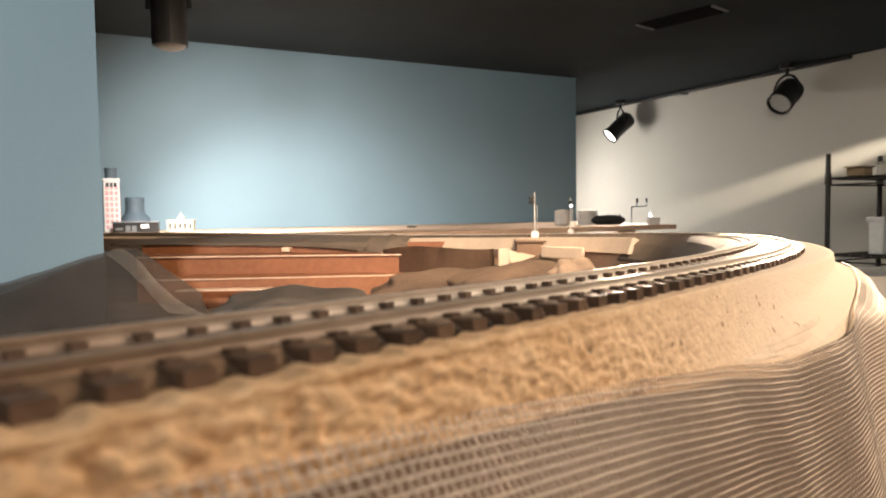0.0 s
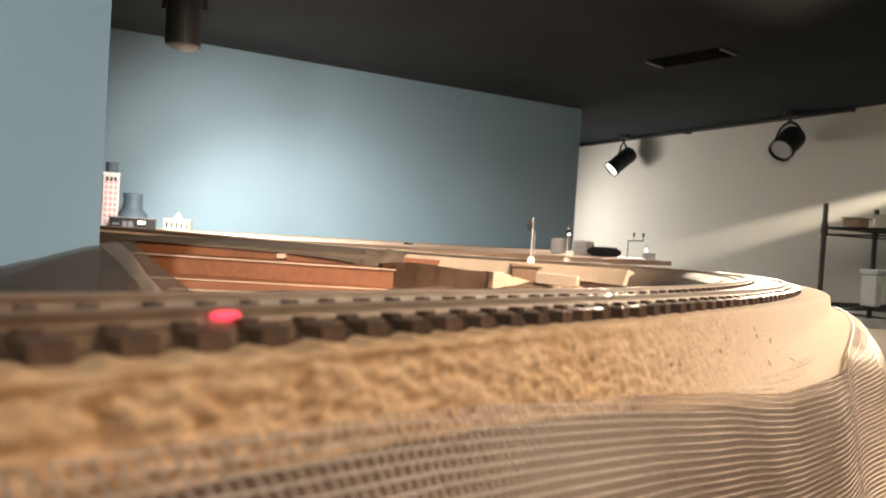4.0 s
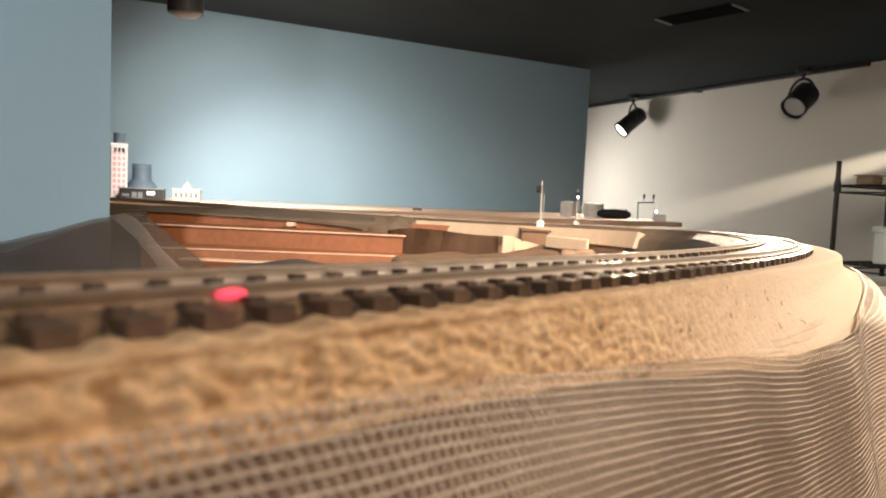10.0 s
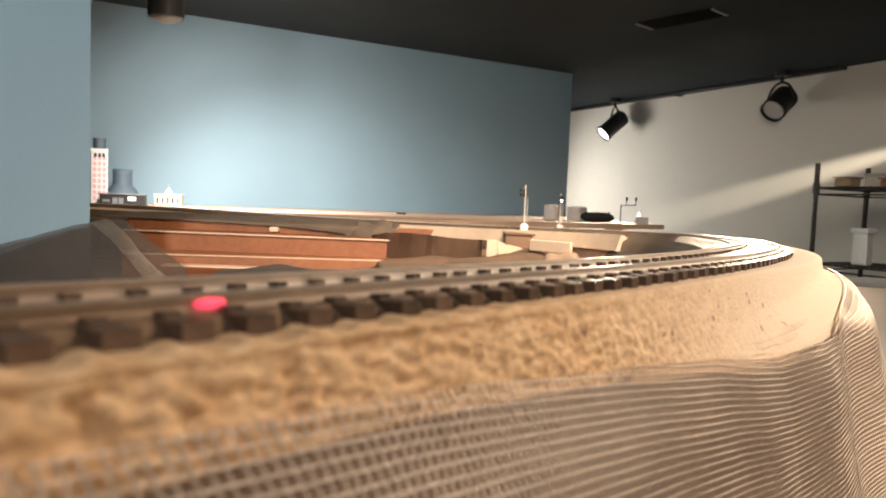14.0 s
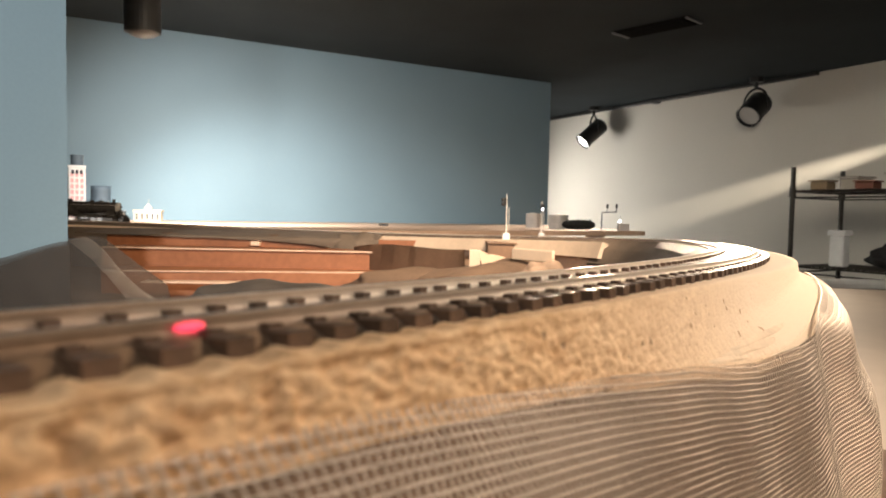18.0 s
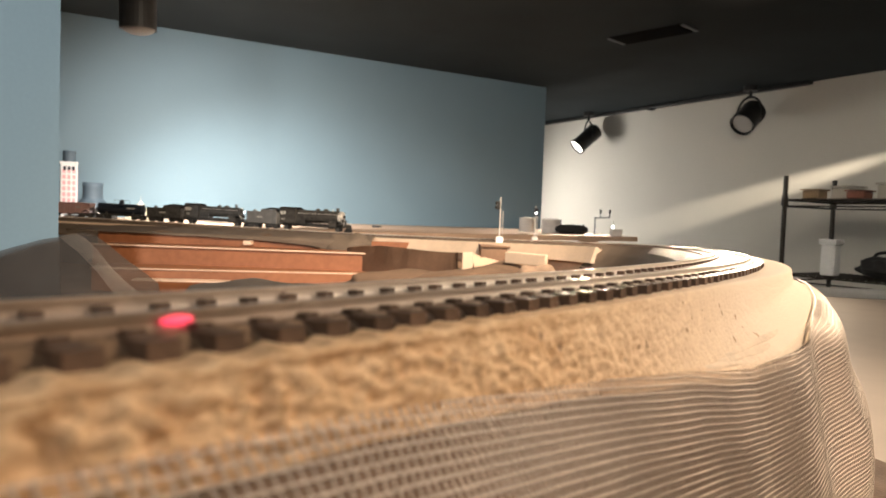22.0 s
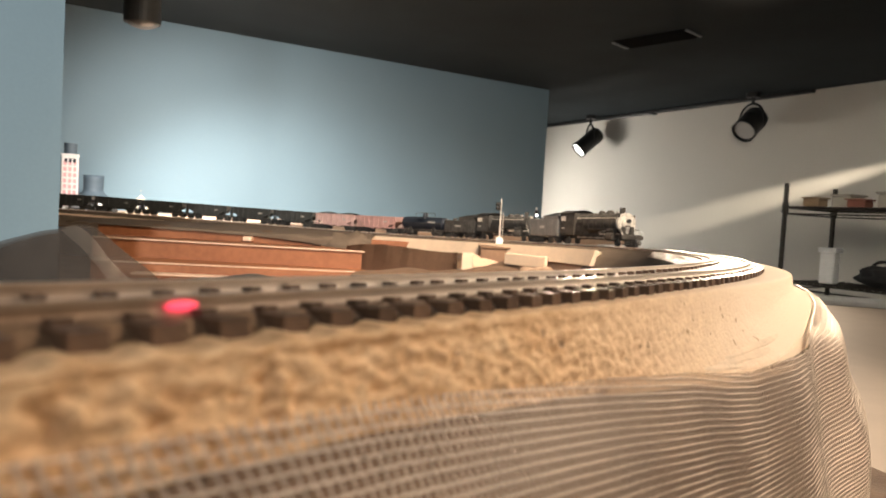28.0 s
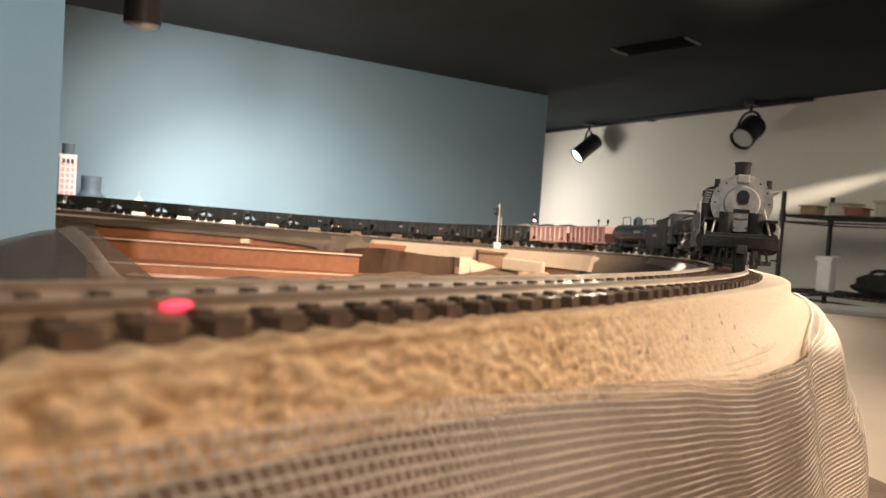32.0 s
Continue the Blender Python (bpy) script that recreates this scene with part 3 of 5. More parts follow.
# ---- fixtures ----
def track_spot(name, mount, aim, lens_mat, body_mat, length=0.17, radius=0.062, drop=0.10, rim=1.07, fins=3):
    """A ceiling track spot: canopy, stem, yoke, can with a rim, fins and a recessed lens."""
    mount, aim = Vector(mount), Vector(aim)
    hub = mount - Vector((0, 0, drop))
    d = (aim - hub).normalized()
    side = d.cross(Vector((0, 0, 1))).normalized()
    t = thing(name, "black cylindrical ceiling track spotlight on a yoke", "spotlight", group="track spotlights")
    part("canopy", cyl(bmesh.new(), mount - Vector((0, 0, 0.022)), mount, 0.032, seg=20), body_mat, t)
    part("stem", cyl(bmesh.new(), mount - Vector((0, 0, 0.05)), mount - Vector((0, 0, 0.02)), 0.008, seg=10), body_mat, t)
    bm = bmesh.new()
    pts = []
    for i in range(13):
        a = math.pi * i / 12
        pts.append(hub + side * (radius + 0.012) * math.cos(a) + Vector((0, 0, 1)) * (drop - 0.05) * math.sin(a))
    wire(bm, pts, 0.006)
    part("yoke", bm, body_mat, t)
    a, b = hub - d * length * 0.45, hub + d * length * 0.55
    bm = cyl(bmesh.new(), a, b, radius, seg=28, caps=False)
    cyl(bm, a - d * 0.012, a, radius * 0.72, radius, seg=28)
    cyl(bm, b - d * 0.004, b + d * 0.010, radius * rim, seg=28, caps=False)
    cyl(bm, b - d * 0.018, b - d * 0.014, radius * (rim - 0.04), seg=28)
    part("can", bm, body_mat, t, smooth=False)
    part("lens", cyl(bmesh.new(), b - d * 0.010, b + d * 0.002, radius * 0.86, seg=28), lens_mat, t, "frosted white lamp lens")
    for k in range(1, fins + 1):
        c = a + d * 0.012 * k
        part("cooling_fin", cyl(bmesh.new(), c, c + d * 0.003, radius * 1.05, seg=24), body_mat, t)
    return t, b + d * 0.02


LENS_ON = glow("bright_lamp_lens", (1.0, 0.97, 0.92), 6.0)
LENS_DIM = glow("dim_lamp_lens", (0.42, 0.40, 0.37), 0.02)
track_spot("track_spot", (0.820, 4.25, CEIL), (-0.175, 4.03, -0.42), LENS_ON, BLACKMETAL, 0.155, 0.047, 0.152)
track_spot("track_spot", (1.388, 3.30, CEIL), (0.41, 2.62, -0.45), LENS_DIM, BLACKMETAL, 0.118, 0.053, 0.140)
dome_spot, dome_end = track_spot("track_spot", (-0.785, 1.73, CEIL), (-0.785, 1.76, -0.5), GREYMETAL, GREYMETAL, 0.15, 0.043, 0.135, 1.0, 0)
bm = bmesh.new()
bmesh.ops.create_uvsphere(bm, u_segments=28, v_segments=14, radius=0.0425, matrix=Matrix.Translation(dome_end + Vector((0, 0, 0.020))) @ Matrix.Diagonal((1, 1, 0.55, 1)))
part("dome_cap", bm, GREYMETAL, dome_spot, "rounded grey end cap", smooth=True)
lt = thing("lighting_track", "black ceiling lighting track along the wall", "lighting track")
part("channel", room_box(0.755, 0.785, -0.9, 1.2, CEIL - 0.018, CEIL - 0.002, 0.003), BLACKMETAL, lt)
part("end_cap", room_box(0.752, 0.788, 0.02, 0.055, CEIL - 0.026, CEIL - 0.002, 0.003), BLACKMETAL, lt)
VENT = mat("matt_black_vent", (0.008, 0.008, 0.008), 0.95, vary=0.2, scale=40, fine=300, bump=0.0, spec=0.1)
vent = thing("ceiling_vent", "dark slotted ceiling air vent with pale metal ends", "air vent")
mv = Matrix.Translation((0.68, 2.46, CEIL)) @ pose(0, 0, 0, 0, 0, -47)
for k in range(5):
    part("slat", box(bmesh.new(), -0.125, 0.125, -0.046 + 0.020 * k, -0.034 + 0.020 * k, -0.008, -0.002, 0, mv), VENT, vent)
part("frame", box(bmesh.new(), -0.135, 0.135, -0.055, 0.055, -0.003, -0.0005, 0, mv), VENT, vent)
for x in (-0.142, 0.142):
    part("end_plate", box(bmesh.new(), x - 0.006, x + 0.006, -0.05, 0.05, -0.007, -0.001, 0.002, mv), GREYMETAL, vent, "pale bare metal end")

# ---- wire rack by the side wall ----
RACK = mat("black_rack_enamel", (0.05, 0.042, 0.034), 0.4, 0.5, vary=0.2, scale=50, fine=400, bump=0.05)
rack = thing("wire_rack", "black wire storage rack beside the off-white wall", "shelf rack")
RU, RV = (0.207, 0.515), (-1.185, -2.10)
MROOM = Matrix.Translation(CORNER) @ pose(0, 0, 0, 0, 0, TURN_ROOM)


def rp(u, v, z):
    return MROOM @ Vector((u, v, z))


for u in RU:
    for v in RV:
        p = part("post", cyl(bmesh.new(), rp(u, v, FLOOR), rp(u, v, 0.195), 0.0088, seg=14), RACK, rack)
        for z in (0.105, -0.17, -0.5, -0.9):
            part("collar", cyl(bmesh.new(), rp(u, v, z - 0.02), rp(u, v, z + 0.02), 0.013, 0.0110, seg=14), RACK, p)
for z in (0.105, -0.17, -0.5, -0.9):
    bm = bmesh.new()
    for u in RU:
        for dz in (0.0, -0.022):
            cyl(bm, rp(u, RV[0], z + dz), rp(u, RV[1], z + dz), 0.003, seg=8)
    for v in RV:
        for dz in (0.0, -0.022):
            cyl(bm, rp(RU[0], v, z + dz), rp(RU[1], v, z + dz), 0.003, seg=8)
    sh = part("shelf_frame", bm, RACK, rack)
    bm = bmesh.new()
    for i in range(36):
        v = RV[0] + (RV[1] - RV[0]) * (i + 0.5) / 36
        cyl(bm, rp(RU[0], v, z + 0.004), rp(RU[1], v, z + 0.004), 0.0022, seg=6)
    tagged(part("shelf_grid", bm, RACK, sh), kind="stuff")
CLEAR = mat("cloudy_plastic", (0.42, 0.37, 0.30), 0.3, vary=0.1, scale=20, fine=200, bump=0.05)
BROWNCARD = mat("brown_cardboard", (0.28, 0.19, 0.11), 0.85, vary=0.12, scale=20, fine=300, bump=0.2)
DARKCLOTH = mat("black_bag_cloth", (0.02, 0.019, 0.018), 0.9, vary=0.3, scale=40, fine=500, bump=0.4)


def tub(u, v, z, w, d, h, material, label, turn=0.0, rim=True):
    t = thing("storage_box", label, "storage box", rp(u, v, z) and Matrix.Translation(rp(u, v, z)) @ pose(0, 0, 0, 0, 0, TURN_ROOM + turn))
    bm = bmesh.new()
    box(bm, -w / 2, w / 2, -d / 2, d / 2, 0.0, h * 0.86, 0.006)
    part("body", bm, material, t)
    if rim:
        part("lid", box(bmesh.new(), -w / 2 - 0.006, w / 2 + 0.006, -d / 2 - 0.006, d / 2 + 0.006, h * 0.86, h, 0.004), material, t)
    return t


REDCARD = mat("dull_red_card", (0.22, 0.085, 0.055), 0.8, vary=0.15, scale=20, fine=300, bump=0.2)
for u, v, w, d, h, mt, words, turn in ((0.27, -1.26, 0.07, 0.06, 0.035, BROWNCARD, "small brown card box on the rack's top shelf", 6), (0.36, -1.33, 0.09, 0.07, 0.050, CLEAR, "small cloudy box on the rack's top shelf", -4),
                                       (0.29, -1.41, 0.08, 0.06, 0.030, REDCARD, "flat dull red card box on the rack", 10), (0.38, -1.49, 0.10, 0.09, 0.060, CLEAR, "cloudy plastic tub with a lid on the rack", 0),
                                       (0.30, -1.58, 0.10, 0.08, 0.042, REDCARD, "dull red card box on the rack", -8), (0.37, -1.70, 0.13, 0.12, 0.062, BROWNCARD, "brown cardboard box on the rack", 3),
                                       (0.30, -1.84, 0.11, 0.10, 0.050, CLEAR, "low cloudy plastic tub on the rack", 0), (0.38, -1.98, 0.14, 0.12, 0.075, BROWNCARD, "brown cardboard box on the rack", -5)):
    tub(u, v, 0.112, w, d, h, mt, words, turn)
tub(0.29, -1.32, -0.163, 0.055, 0.05, 0.130, WHITE, "tall white carton on the lower shelf", 8)
tub(0.42, -1.75, -0.163, 0.14, 0.10, 0.02, BROWNCARD, "flat tray of small parts on the lower shelf", 0, False)
tub(0.38, -1.95, -0.163, 0.20, 0.20, 0.12, BROWNCARD, "brown cardboard box on the lower shelf")
bag = thing("cloth_bag", "slumped black cloth bag on the rack's lower shelf", "bag", Matrix.Translation(rp(0.38, -1.50, -0.163)) @ pose(0, 0, 0, 0, 0, TURN_ROOM))
bm = bmesh.new()
bmesh.ops.create_icosphere(bm, subdivisions=4, radius=1)
for v in bm.verts:
    k = 1 + 0.25 * lump(v.co.x, v.co.y, v.co.z, 2.2)
    v.co = Vector((v.co.x * 0.08 * k, v.co.y * 0.12 * k, max(0.0, (v.co.z + 0.75) * 0.046 * k)))
part("sack", bm, DARKCLOTH, bag, smooth=True)
part("strap", (lambda b: (wire(b, [Vector((0.045 * math.cos(a), 0.08 * math.sin(a), 0.07 + 0.02 * math.sin(a * 2))) for a in np.linspace(0.2, 2.9, 14)], 0.006), b)[1])(bmesh.new()), DARKCLOTH, bag)

# ---- buildings on the deck ----
DECKZ = -0.047
PINK = mat("pink_window_print", (0.72, 0.38, 0.37), 0.5, vary=0.1, scale=60, fine=400, bump=0.0)
GREYBLUE = mat("blue_grey_model_paint", (0.085, 0.115, 0.14), 0.6, vary=0.12, scale=40, fine=400, bump=0.1)
CREAM = mat("cream_model_paint", (0.46, 0.40, 0.29), 0.6, vary=0.06, scale=60, fine=500, bump=0.1)
DARKWIN = mat("dark_model_window", (0.05, 0.05, 0.06), 0.2, vary=0.1, scale=60, fine=300, bump=0.0)
tower = thing("model_tower", "tall white model tower with pink windows and a grey-blue tank", "model building", Matrix.Translation((-1.228, 2.235, DECKZ)) @ pose(0, 0, 0, 0, 0, 28))
part("body", box(bmesh.new(), -0.024, 0.024, -0.024, 0.024, 0.0, 0.175, 0.0015), WHITE, tower)
part("parapet", box(bmesh.new(), -0.026, 0.026, -0.026, 0.026, 0.170, 0.178, 0.001), WHITE, tower)
w_one = None
for f in range(4):
    for i in range(3):
        for k in range(8):
            m = pose(0, 0, 0, 0, 0, 90 * f) @ Matrix.Translation((-0.014 + 0.014 * i, -0.0242, 0.018 + 0.0185 * k))
            if w_one is None:
                w_one = part("window", box(bmesh.new(), -0.0045, 0.0045, -0.0008, 0.0008, -0.0065, 0.0065), PINK, tower)
                ob = w_one
            else:
                ob = new("window", w_one.data)
                ob.parent = tower
            ob.matrix_local = m
for x in (-0.012, 0.0, 0.012):
    part("top_window", box(bmesh.new(), x - 0.004, x + 0.004, -0.0252, -0.024, 0.150, 0.163), DARKWIN, tower)
part("roof_tank", cyl(bmesh.new(), (0, 0, 0.178), (0, 0, 0.208), 0.0185, seg=24), GREYBLUE, tower, "grey-blue roof tank")
part("tank_rim", cyl(bmesh.new(), (0, 0, 0.205), (0, 0, 0.212), 0.0195, seg=24), GREYBLUE, tower)
silo = thing("model_silo", "blue-grey flared model cooling tower", "model building", Matrix.Translation((-1.215, 2.36, DECKZ)))
bm = bmesh.new()
prof = [(0.052, 0.0), (0.051, 0.03), (0.048, 0.045), (0.040, 0.056), (0.033, 0.062), (0.031, 0.075), (0.031, 0.10), (0.032, 0.118), (0.030, 0.118), (0.027, 0.09)]
rings = [[bm.verts.new((r * math.cos(2 * math.pi * j / 28), r * math.sin(2 * math.pi * j / 28), z)) for j in range(28)] for r, z in prof]
for a, b in zip(rings, rings[1:]):
    for j in range(28):
        bm.faces.new((a[j], a[(j + 1) % 28], b[(j + 1) % 28], b[j]))
part("shell", bm, GREYBLUE, silo, smooth=True)
shed = thing("model_shed", "long black model freight shed with a white sign", "model building", Matrix.Translation((-1.121, 2.20, DECKZ)) @ pose(0, 0, 0, 0, 0, 20))
part("body", box(bmesh.new(), -0.075, 0.060, -0.022, 0.022, 0.0, 0.032, 0.001), BLACKMETAL, shed)
part("roof", box(bmesh.new(), -0.078, 0.063, -0.025, 0.025, 0.032, 0.036, 0.001), GREYMETAL, shed)
part("sign", box(bmesh.new(), 0.008, 0.032, -0.0235, -0.022, 0.014, 0.026), WHITE, shed, "white sign board")
part("sign", box(bmesh.new(), -0.066, -0.045, -0.0235, -0.022, 0.008, 0.016), GREYMETAL, shed)
for x in (-0.03, -0.012):
    part("door", box(bmesh.new(), x - 0.007, x + 0.007, -0.0232, -0.022, 0.001, 0.022), GREYMETAL, shed)
house = thing("model_station", "small cream model station with tall windows", "model building", Matrix.Translation((-1.020, 2.29, DECKZ)) @ pose(0, 0, 0, 0, 0, 14))
part("body", box(bmesh.new(), -0.042, 0.042, -0.022, 0.022, 0.0, 0.034, 0.001), CREAM, house)
part("cornice", box(bmesh.new(), -0.045, 0.045, -0.025, 0.025, 0.034, 0.039, 0.001), CREAM, house)
cup = part("cupola", box(bmesh.new(), -0.011, 0.011, -0.011, 0.011, 0.039, 0.050, 0.001), CREAM, house)
part("dome", cyl(bmesh.new(), (0, 0, 0.050), (0, 0, 0.060), 0.009, 0.002, seg=14), CREAM, cup)
part("finial", cyl(bmesh.new(), (0, 0, 0.060), (0, 0, 0.076), 0.0006, seg=6), CREAM, cup)
for i in range(5):
    x = -0.032 + 0.016 * i
    wn = part("window", box(bmesh.new(), x - 0.003, x + 0.003, -0.0232, -0.0222, 0.008, 0.027), DARKWIN, house)
    part("sill", box(bmesh.new(), x - 0.004, x + 0.004, -0.0245, -0.022, 0.006, 0.008), CREAM, wn)

# ---- signals and tanks ----
MAST = mat("pale_signal_mast", (0.62, 0.58, 0.54), 0.45, 0.3, vary=0.1, scale=100, fine=600, bump=0.05)
LAMPW = glow("signal_lamp", (0.9, 0.95, 1.0), 8.0)
RED_DOT = glow("red_dot_glow", (1.0, 0.07, 0.13), 1.2)


def signal(name, m, label, height=0.078, lit=True, head_turn=0.0):
    t = thing(name, label, "railway signal", m, group="colour light signals")
    part("base", box(bmesh.new(), -0.0062, 0.0062, -0.0062, 0.0062, 0.0, 0.013, 0.001), WHITE, t, "white plinth")
    part("mast", cyl(bmesh.new(), (0, 0, 0.012), (0, 0, height), 0.0015, 0.0010, seg=10), MAST, t)
    part("ladder", (lambda b: (cyl(b, (0.0045, -0.002, 0.016), (0.0045, -0.002, height * 0.72), 0.0005, seg=5), cyl(b, (0.0045, 0.002, 0.016), (0.0045, 0.002, height * 0.72), 0.0005, seg=5),
         [cyl(b, (0.0045, -0.002, 0.02 + 0.005 * i), (0.0045, 0.002, 0.02 + 0.005 * i), 0.0004, seg=4) for i in range(7)], b)[-1])(bmesh.new()), MAST, t)
    h = part("head", box(bmesh.new(), -0.0042, 0.0042, -0.006, -0.001, height * 0.74, height * 0.92, 0.001), BLACKMETAL, t, "black signal head")
    h.matrix_local = pose(0, 0, 0, 0, 0, head_turn)
    for i in (0, 1):
        z = height * (0.79 + 0.085 * i)
        part("hood", cyl(bmesh.new(), (0, -0.006, z), (0, -0.009, z), 0.0028, 0.0030, seg=12, caps=False), BLACKMETAL, h)
        part("lamp", cyl(bmesh.new(), (0, -0.0058, z), (0, -0.0068, z), 0.0023, seg=12), LAMPW if lit and i == 0 else DARKWIN, h)
    return t


signal("signal", Matrix.Translation((0.087, 1.198, -0.0445)) @ pose(0, 0, 0, 0, 0, 0), "slim pale signal mast with its head turned away", 0.080, False, -82)
signal("signal", Matrix.Translation((0.175, 1.42, -0.049)), "slim signal mast showing a white light", 0.078, True, 5)
TANKW = mat("dirty_white_tank", (0.58, 0.54, 0.50), 0.6, vary=0.1, scale=40, fine=300, bump=0.1)
for x, y, r, h in ((0.372, 2.55, 0.033, 0.050), (0.293, 2.64, 0.028, 0.052)):
    t = thing("storage_tank", "squat off-white model storage tank on the deck", "model tank", Matrix.Translation((x, y, DECKZ)), group="storage tanks")
    part("shell", cyl(bmesh.new(), (0, 0, 0), (0, 0, h), r, seg=32), TANKW, t)
    part("roof", cyl(bmesh.new(), (0, 0, h), (0, 0, h + 0.004), r * 1.01, r * 0.3, seg=32), TANKW, t)
    for k in (0.33, 0.66):
        part("hoop", cyl(bmesh.new(), (0, 0, h * k), (0, 0, h * k + 0.001), r * 1.01, seg=32), TANKW, t)
    part("pipe", cyl(bmesh.new(), (r + 0.003, 0, 0), (r + 0.003, 0, h), 0.0025, seg=8), GREYMETAL, t)
roll = thing("black_roll", "long black tarred bundle lying on the deck", "bundle", Matrix.Translation((0.440, 2.50, DECKZ)) @ pose(0, 0, 0, 0, 0, -3))
bm = bmesh.new()
bmesh.ops.create_uvsphere(bm, u_segments=28, v_segments=12, radius=1)
for v in bm.verts:
    v.co = Vector((0.060 * (abs(v.co.x) ** 0.6) * (1 if v.co.x > 0 else -1), 0.022 * v.co.y, 0.017 + 0.017 * v.co.z + 0.0015 * lump(v.co.x, v.co.y, v.co.z, 5)))
part("bundle", bm, DARKCLOTH, roll, smooth=True)
for x in (-0.04, 0.0, 0.04):
    part("band", cyl(bmesh.new(), (x - 0.002, 0, 0.017), (x + 0.002, 0, 0.017), 0.0195, seg=20), DARKCLOTH, roll)
scrap = thing("dark_offcut", "small dark offcut lying on the plywood deck", "wood scrap", Matrix.Translation((-0.25, 2.40, DECKZ)) @ pose(0, 0, 0, 0, 0, 8))
part("piece", box(bmesh.new(), -0.016, 0.016, -0.006, 0.006, 0.0, 0.007, 0.001), BLACKMETAL, scrap)
br = thing("bracket_signal", "thin bracket signal mast with two small heads", "railway signal", Matrix.Translation((0.505, 2.42, DECKZ)))
part("mast", cyl(bmesh.new(), (0, 0, 0), (0, 0, 0.062), 0.0022, seg=8), GREYMETAL, br)
part("arm", cyl(bmesh.new(), (-0.002, 0, 0.061), (0.052, 0, 0.063), 0.0018, seg=8), GREYMETAL, br)
for x in (0.018, 0.050):
    part("post", cyl(bmesh.new(), (x, 0, 0.061), (x, 0, 0.088), 0.0014, seg=8), GREYMETAL, br)
    part("head", box(bmesh.new(), x - 0.003, x + 0.003, -0.004, 0.002, 0.076, 0.090, 0.001), BLACKMETAL, br)
hut = thing("relay_hut", "small beige relay hut with a lit lamp on top", "model building", Matrix.Translation((0.575, 2.40, DECKZ)))
part("body", box(bmesh.new(), -0.018, 0.018, -0.015, 0.015, 0, 0.024, 0.001), TANKW, hut)
part("lamp_post", cyl(bmesh.new(), (-0.012, 0, 0.024), (-0.012, 0, 0.052), 0.002, seg=8), WHITE, hut)
part("lamp", cyl(bmesh.new(), (-0.012, 0, 0.028), (-0.012, 0, 0.036), 0.0035, seg=10), LAMPW, hut)
# red dot of light on the rail side, imitated by a small glowing bead
DOT_ON = Matrix.Translation(at(0.1381, -0.0060, 0.0019)) @ pose(0, 0, 0, 0, 0, heading(0.1381))
DOT_OFF = Matrix.Translation((0, 0, -0.005)) @ DOT_ON
red_dot = thing("red_detector_lamp", "red dot of light on the rail side, made as a glowing bead", "lamp", DOT_ON)
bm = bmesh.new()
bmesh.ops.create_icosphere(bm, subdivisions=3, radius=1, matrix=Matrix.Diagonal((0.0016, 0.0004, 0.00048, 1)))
part("dome", bm, RED_DOT, red_dot, "glowing red bead", smooth=True)

# ---- valley inside the loop ----
def board(name, x0, y0, x1, y1, z0, z1, thick, material, parent):
    d = Vector((x1 - x0, y1 - y0, 0))
    m = Matrix.Translation((x0, y0, 0)) @ pose(0, 0, 0, 0, 0, math.degrees(math.atan2(d.y, d.x)))
    return part(name, box(bmesh.new(), 0, d.length, 0, thick, z0, z1, 0.0012, m), material, parent)


steps = thing("orange_terrace", "stepped orange-brown painted boards with pale pine edges", "layout framing")
board("riser", -0.6882, 1.3578, -0.0465, 1.3578, -0.0763, -0.0539, 0.012, ORANGE, steps)
board("riser", -0.6510, 1.2648, -0.0930, 1.2741, -0.1116, -0.0753, 0.012, ORANGE, steps)
board("riser", -0.5952, 1.1532, -0.0186, 1.2369, -0.1767, -0.1083, 0.012, ORANGE, steps)
board("ledge", -0.6510, 1.2602, -0.0930, 1.2694, -0.0753, -0.0725, 0.012, PALE, steps)
board("tread", -0.6510, 1.2722, -0.0930, 1.2814, -0.0753, -0.0727, 0.09, ORANGE, steps)
board("ledge", -0.5952, 1.1486, -0.0744, 1.2323, -0.1083, -0.1062, 0.012, PALE, steps)
board("tread", -0.5952, 1.1606, -0.0744, 1.2443, -0.1083, -0.1064, 0.09, ORANGE, steps)
board("ledge", -0.5115, 1.1160, -0.3348, 1.1300, -0.1228, -0.1200, 0.03, PALE, steps)
part("cleat", box(bmesh.new(), -0.398, -0.381, 1.340, 1.358, -0.070, -0.061, 0.002), PALE, steps)


def valley(x, y):
    """Ground of the scenery shell inside the loop."""
    z = -0.155 + 0.012 * lump(x, y, 0, 6) + 0.004 * lump(x, y, 2, 22)
    for cx, cy, rx, ry, h in ((-0.02, 1.10, 0.17, 0.08, 0.050), (0.13, 1.06, 0.12, 0.10, 0.080), (-0.66, 0.93, 0.16, 0.16, 0.02), (-0.95, 0.6, 0.30, 0.3, 0.02), (-0.30, 0.75, 0.10, 0.20, 0.025), (0.17, 0.70, 0.05, 0.2, 0.05)):
        q = ((x - cx) / rx) ** 2 + ((y - cy) / ry) ** 2
        z += h * math.exp(-q * 1.1) * (1 + 0.25 * lump(x, y, 5, 14))
    return z


land = thing("scenery_shell", "brown cloth and plaster scenery shell inside the loop", "model terrain")
part("shell", grid(lambda x, y: Vector((x, y, valley(x, y))), [-1.5 + 0.018 * i for i in range(101)], [0.30 + 0.016 * j for j in range(96)]), SCENERY, land, smooth=True)
part("base", box(bmesh.new(), -1.5, 0.28, 0.32, 1.78, -0.225, -0.19), PLYTOP, land)
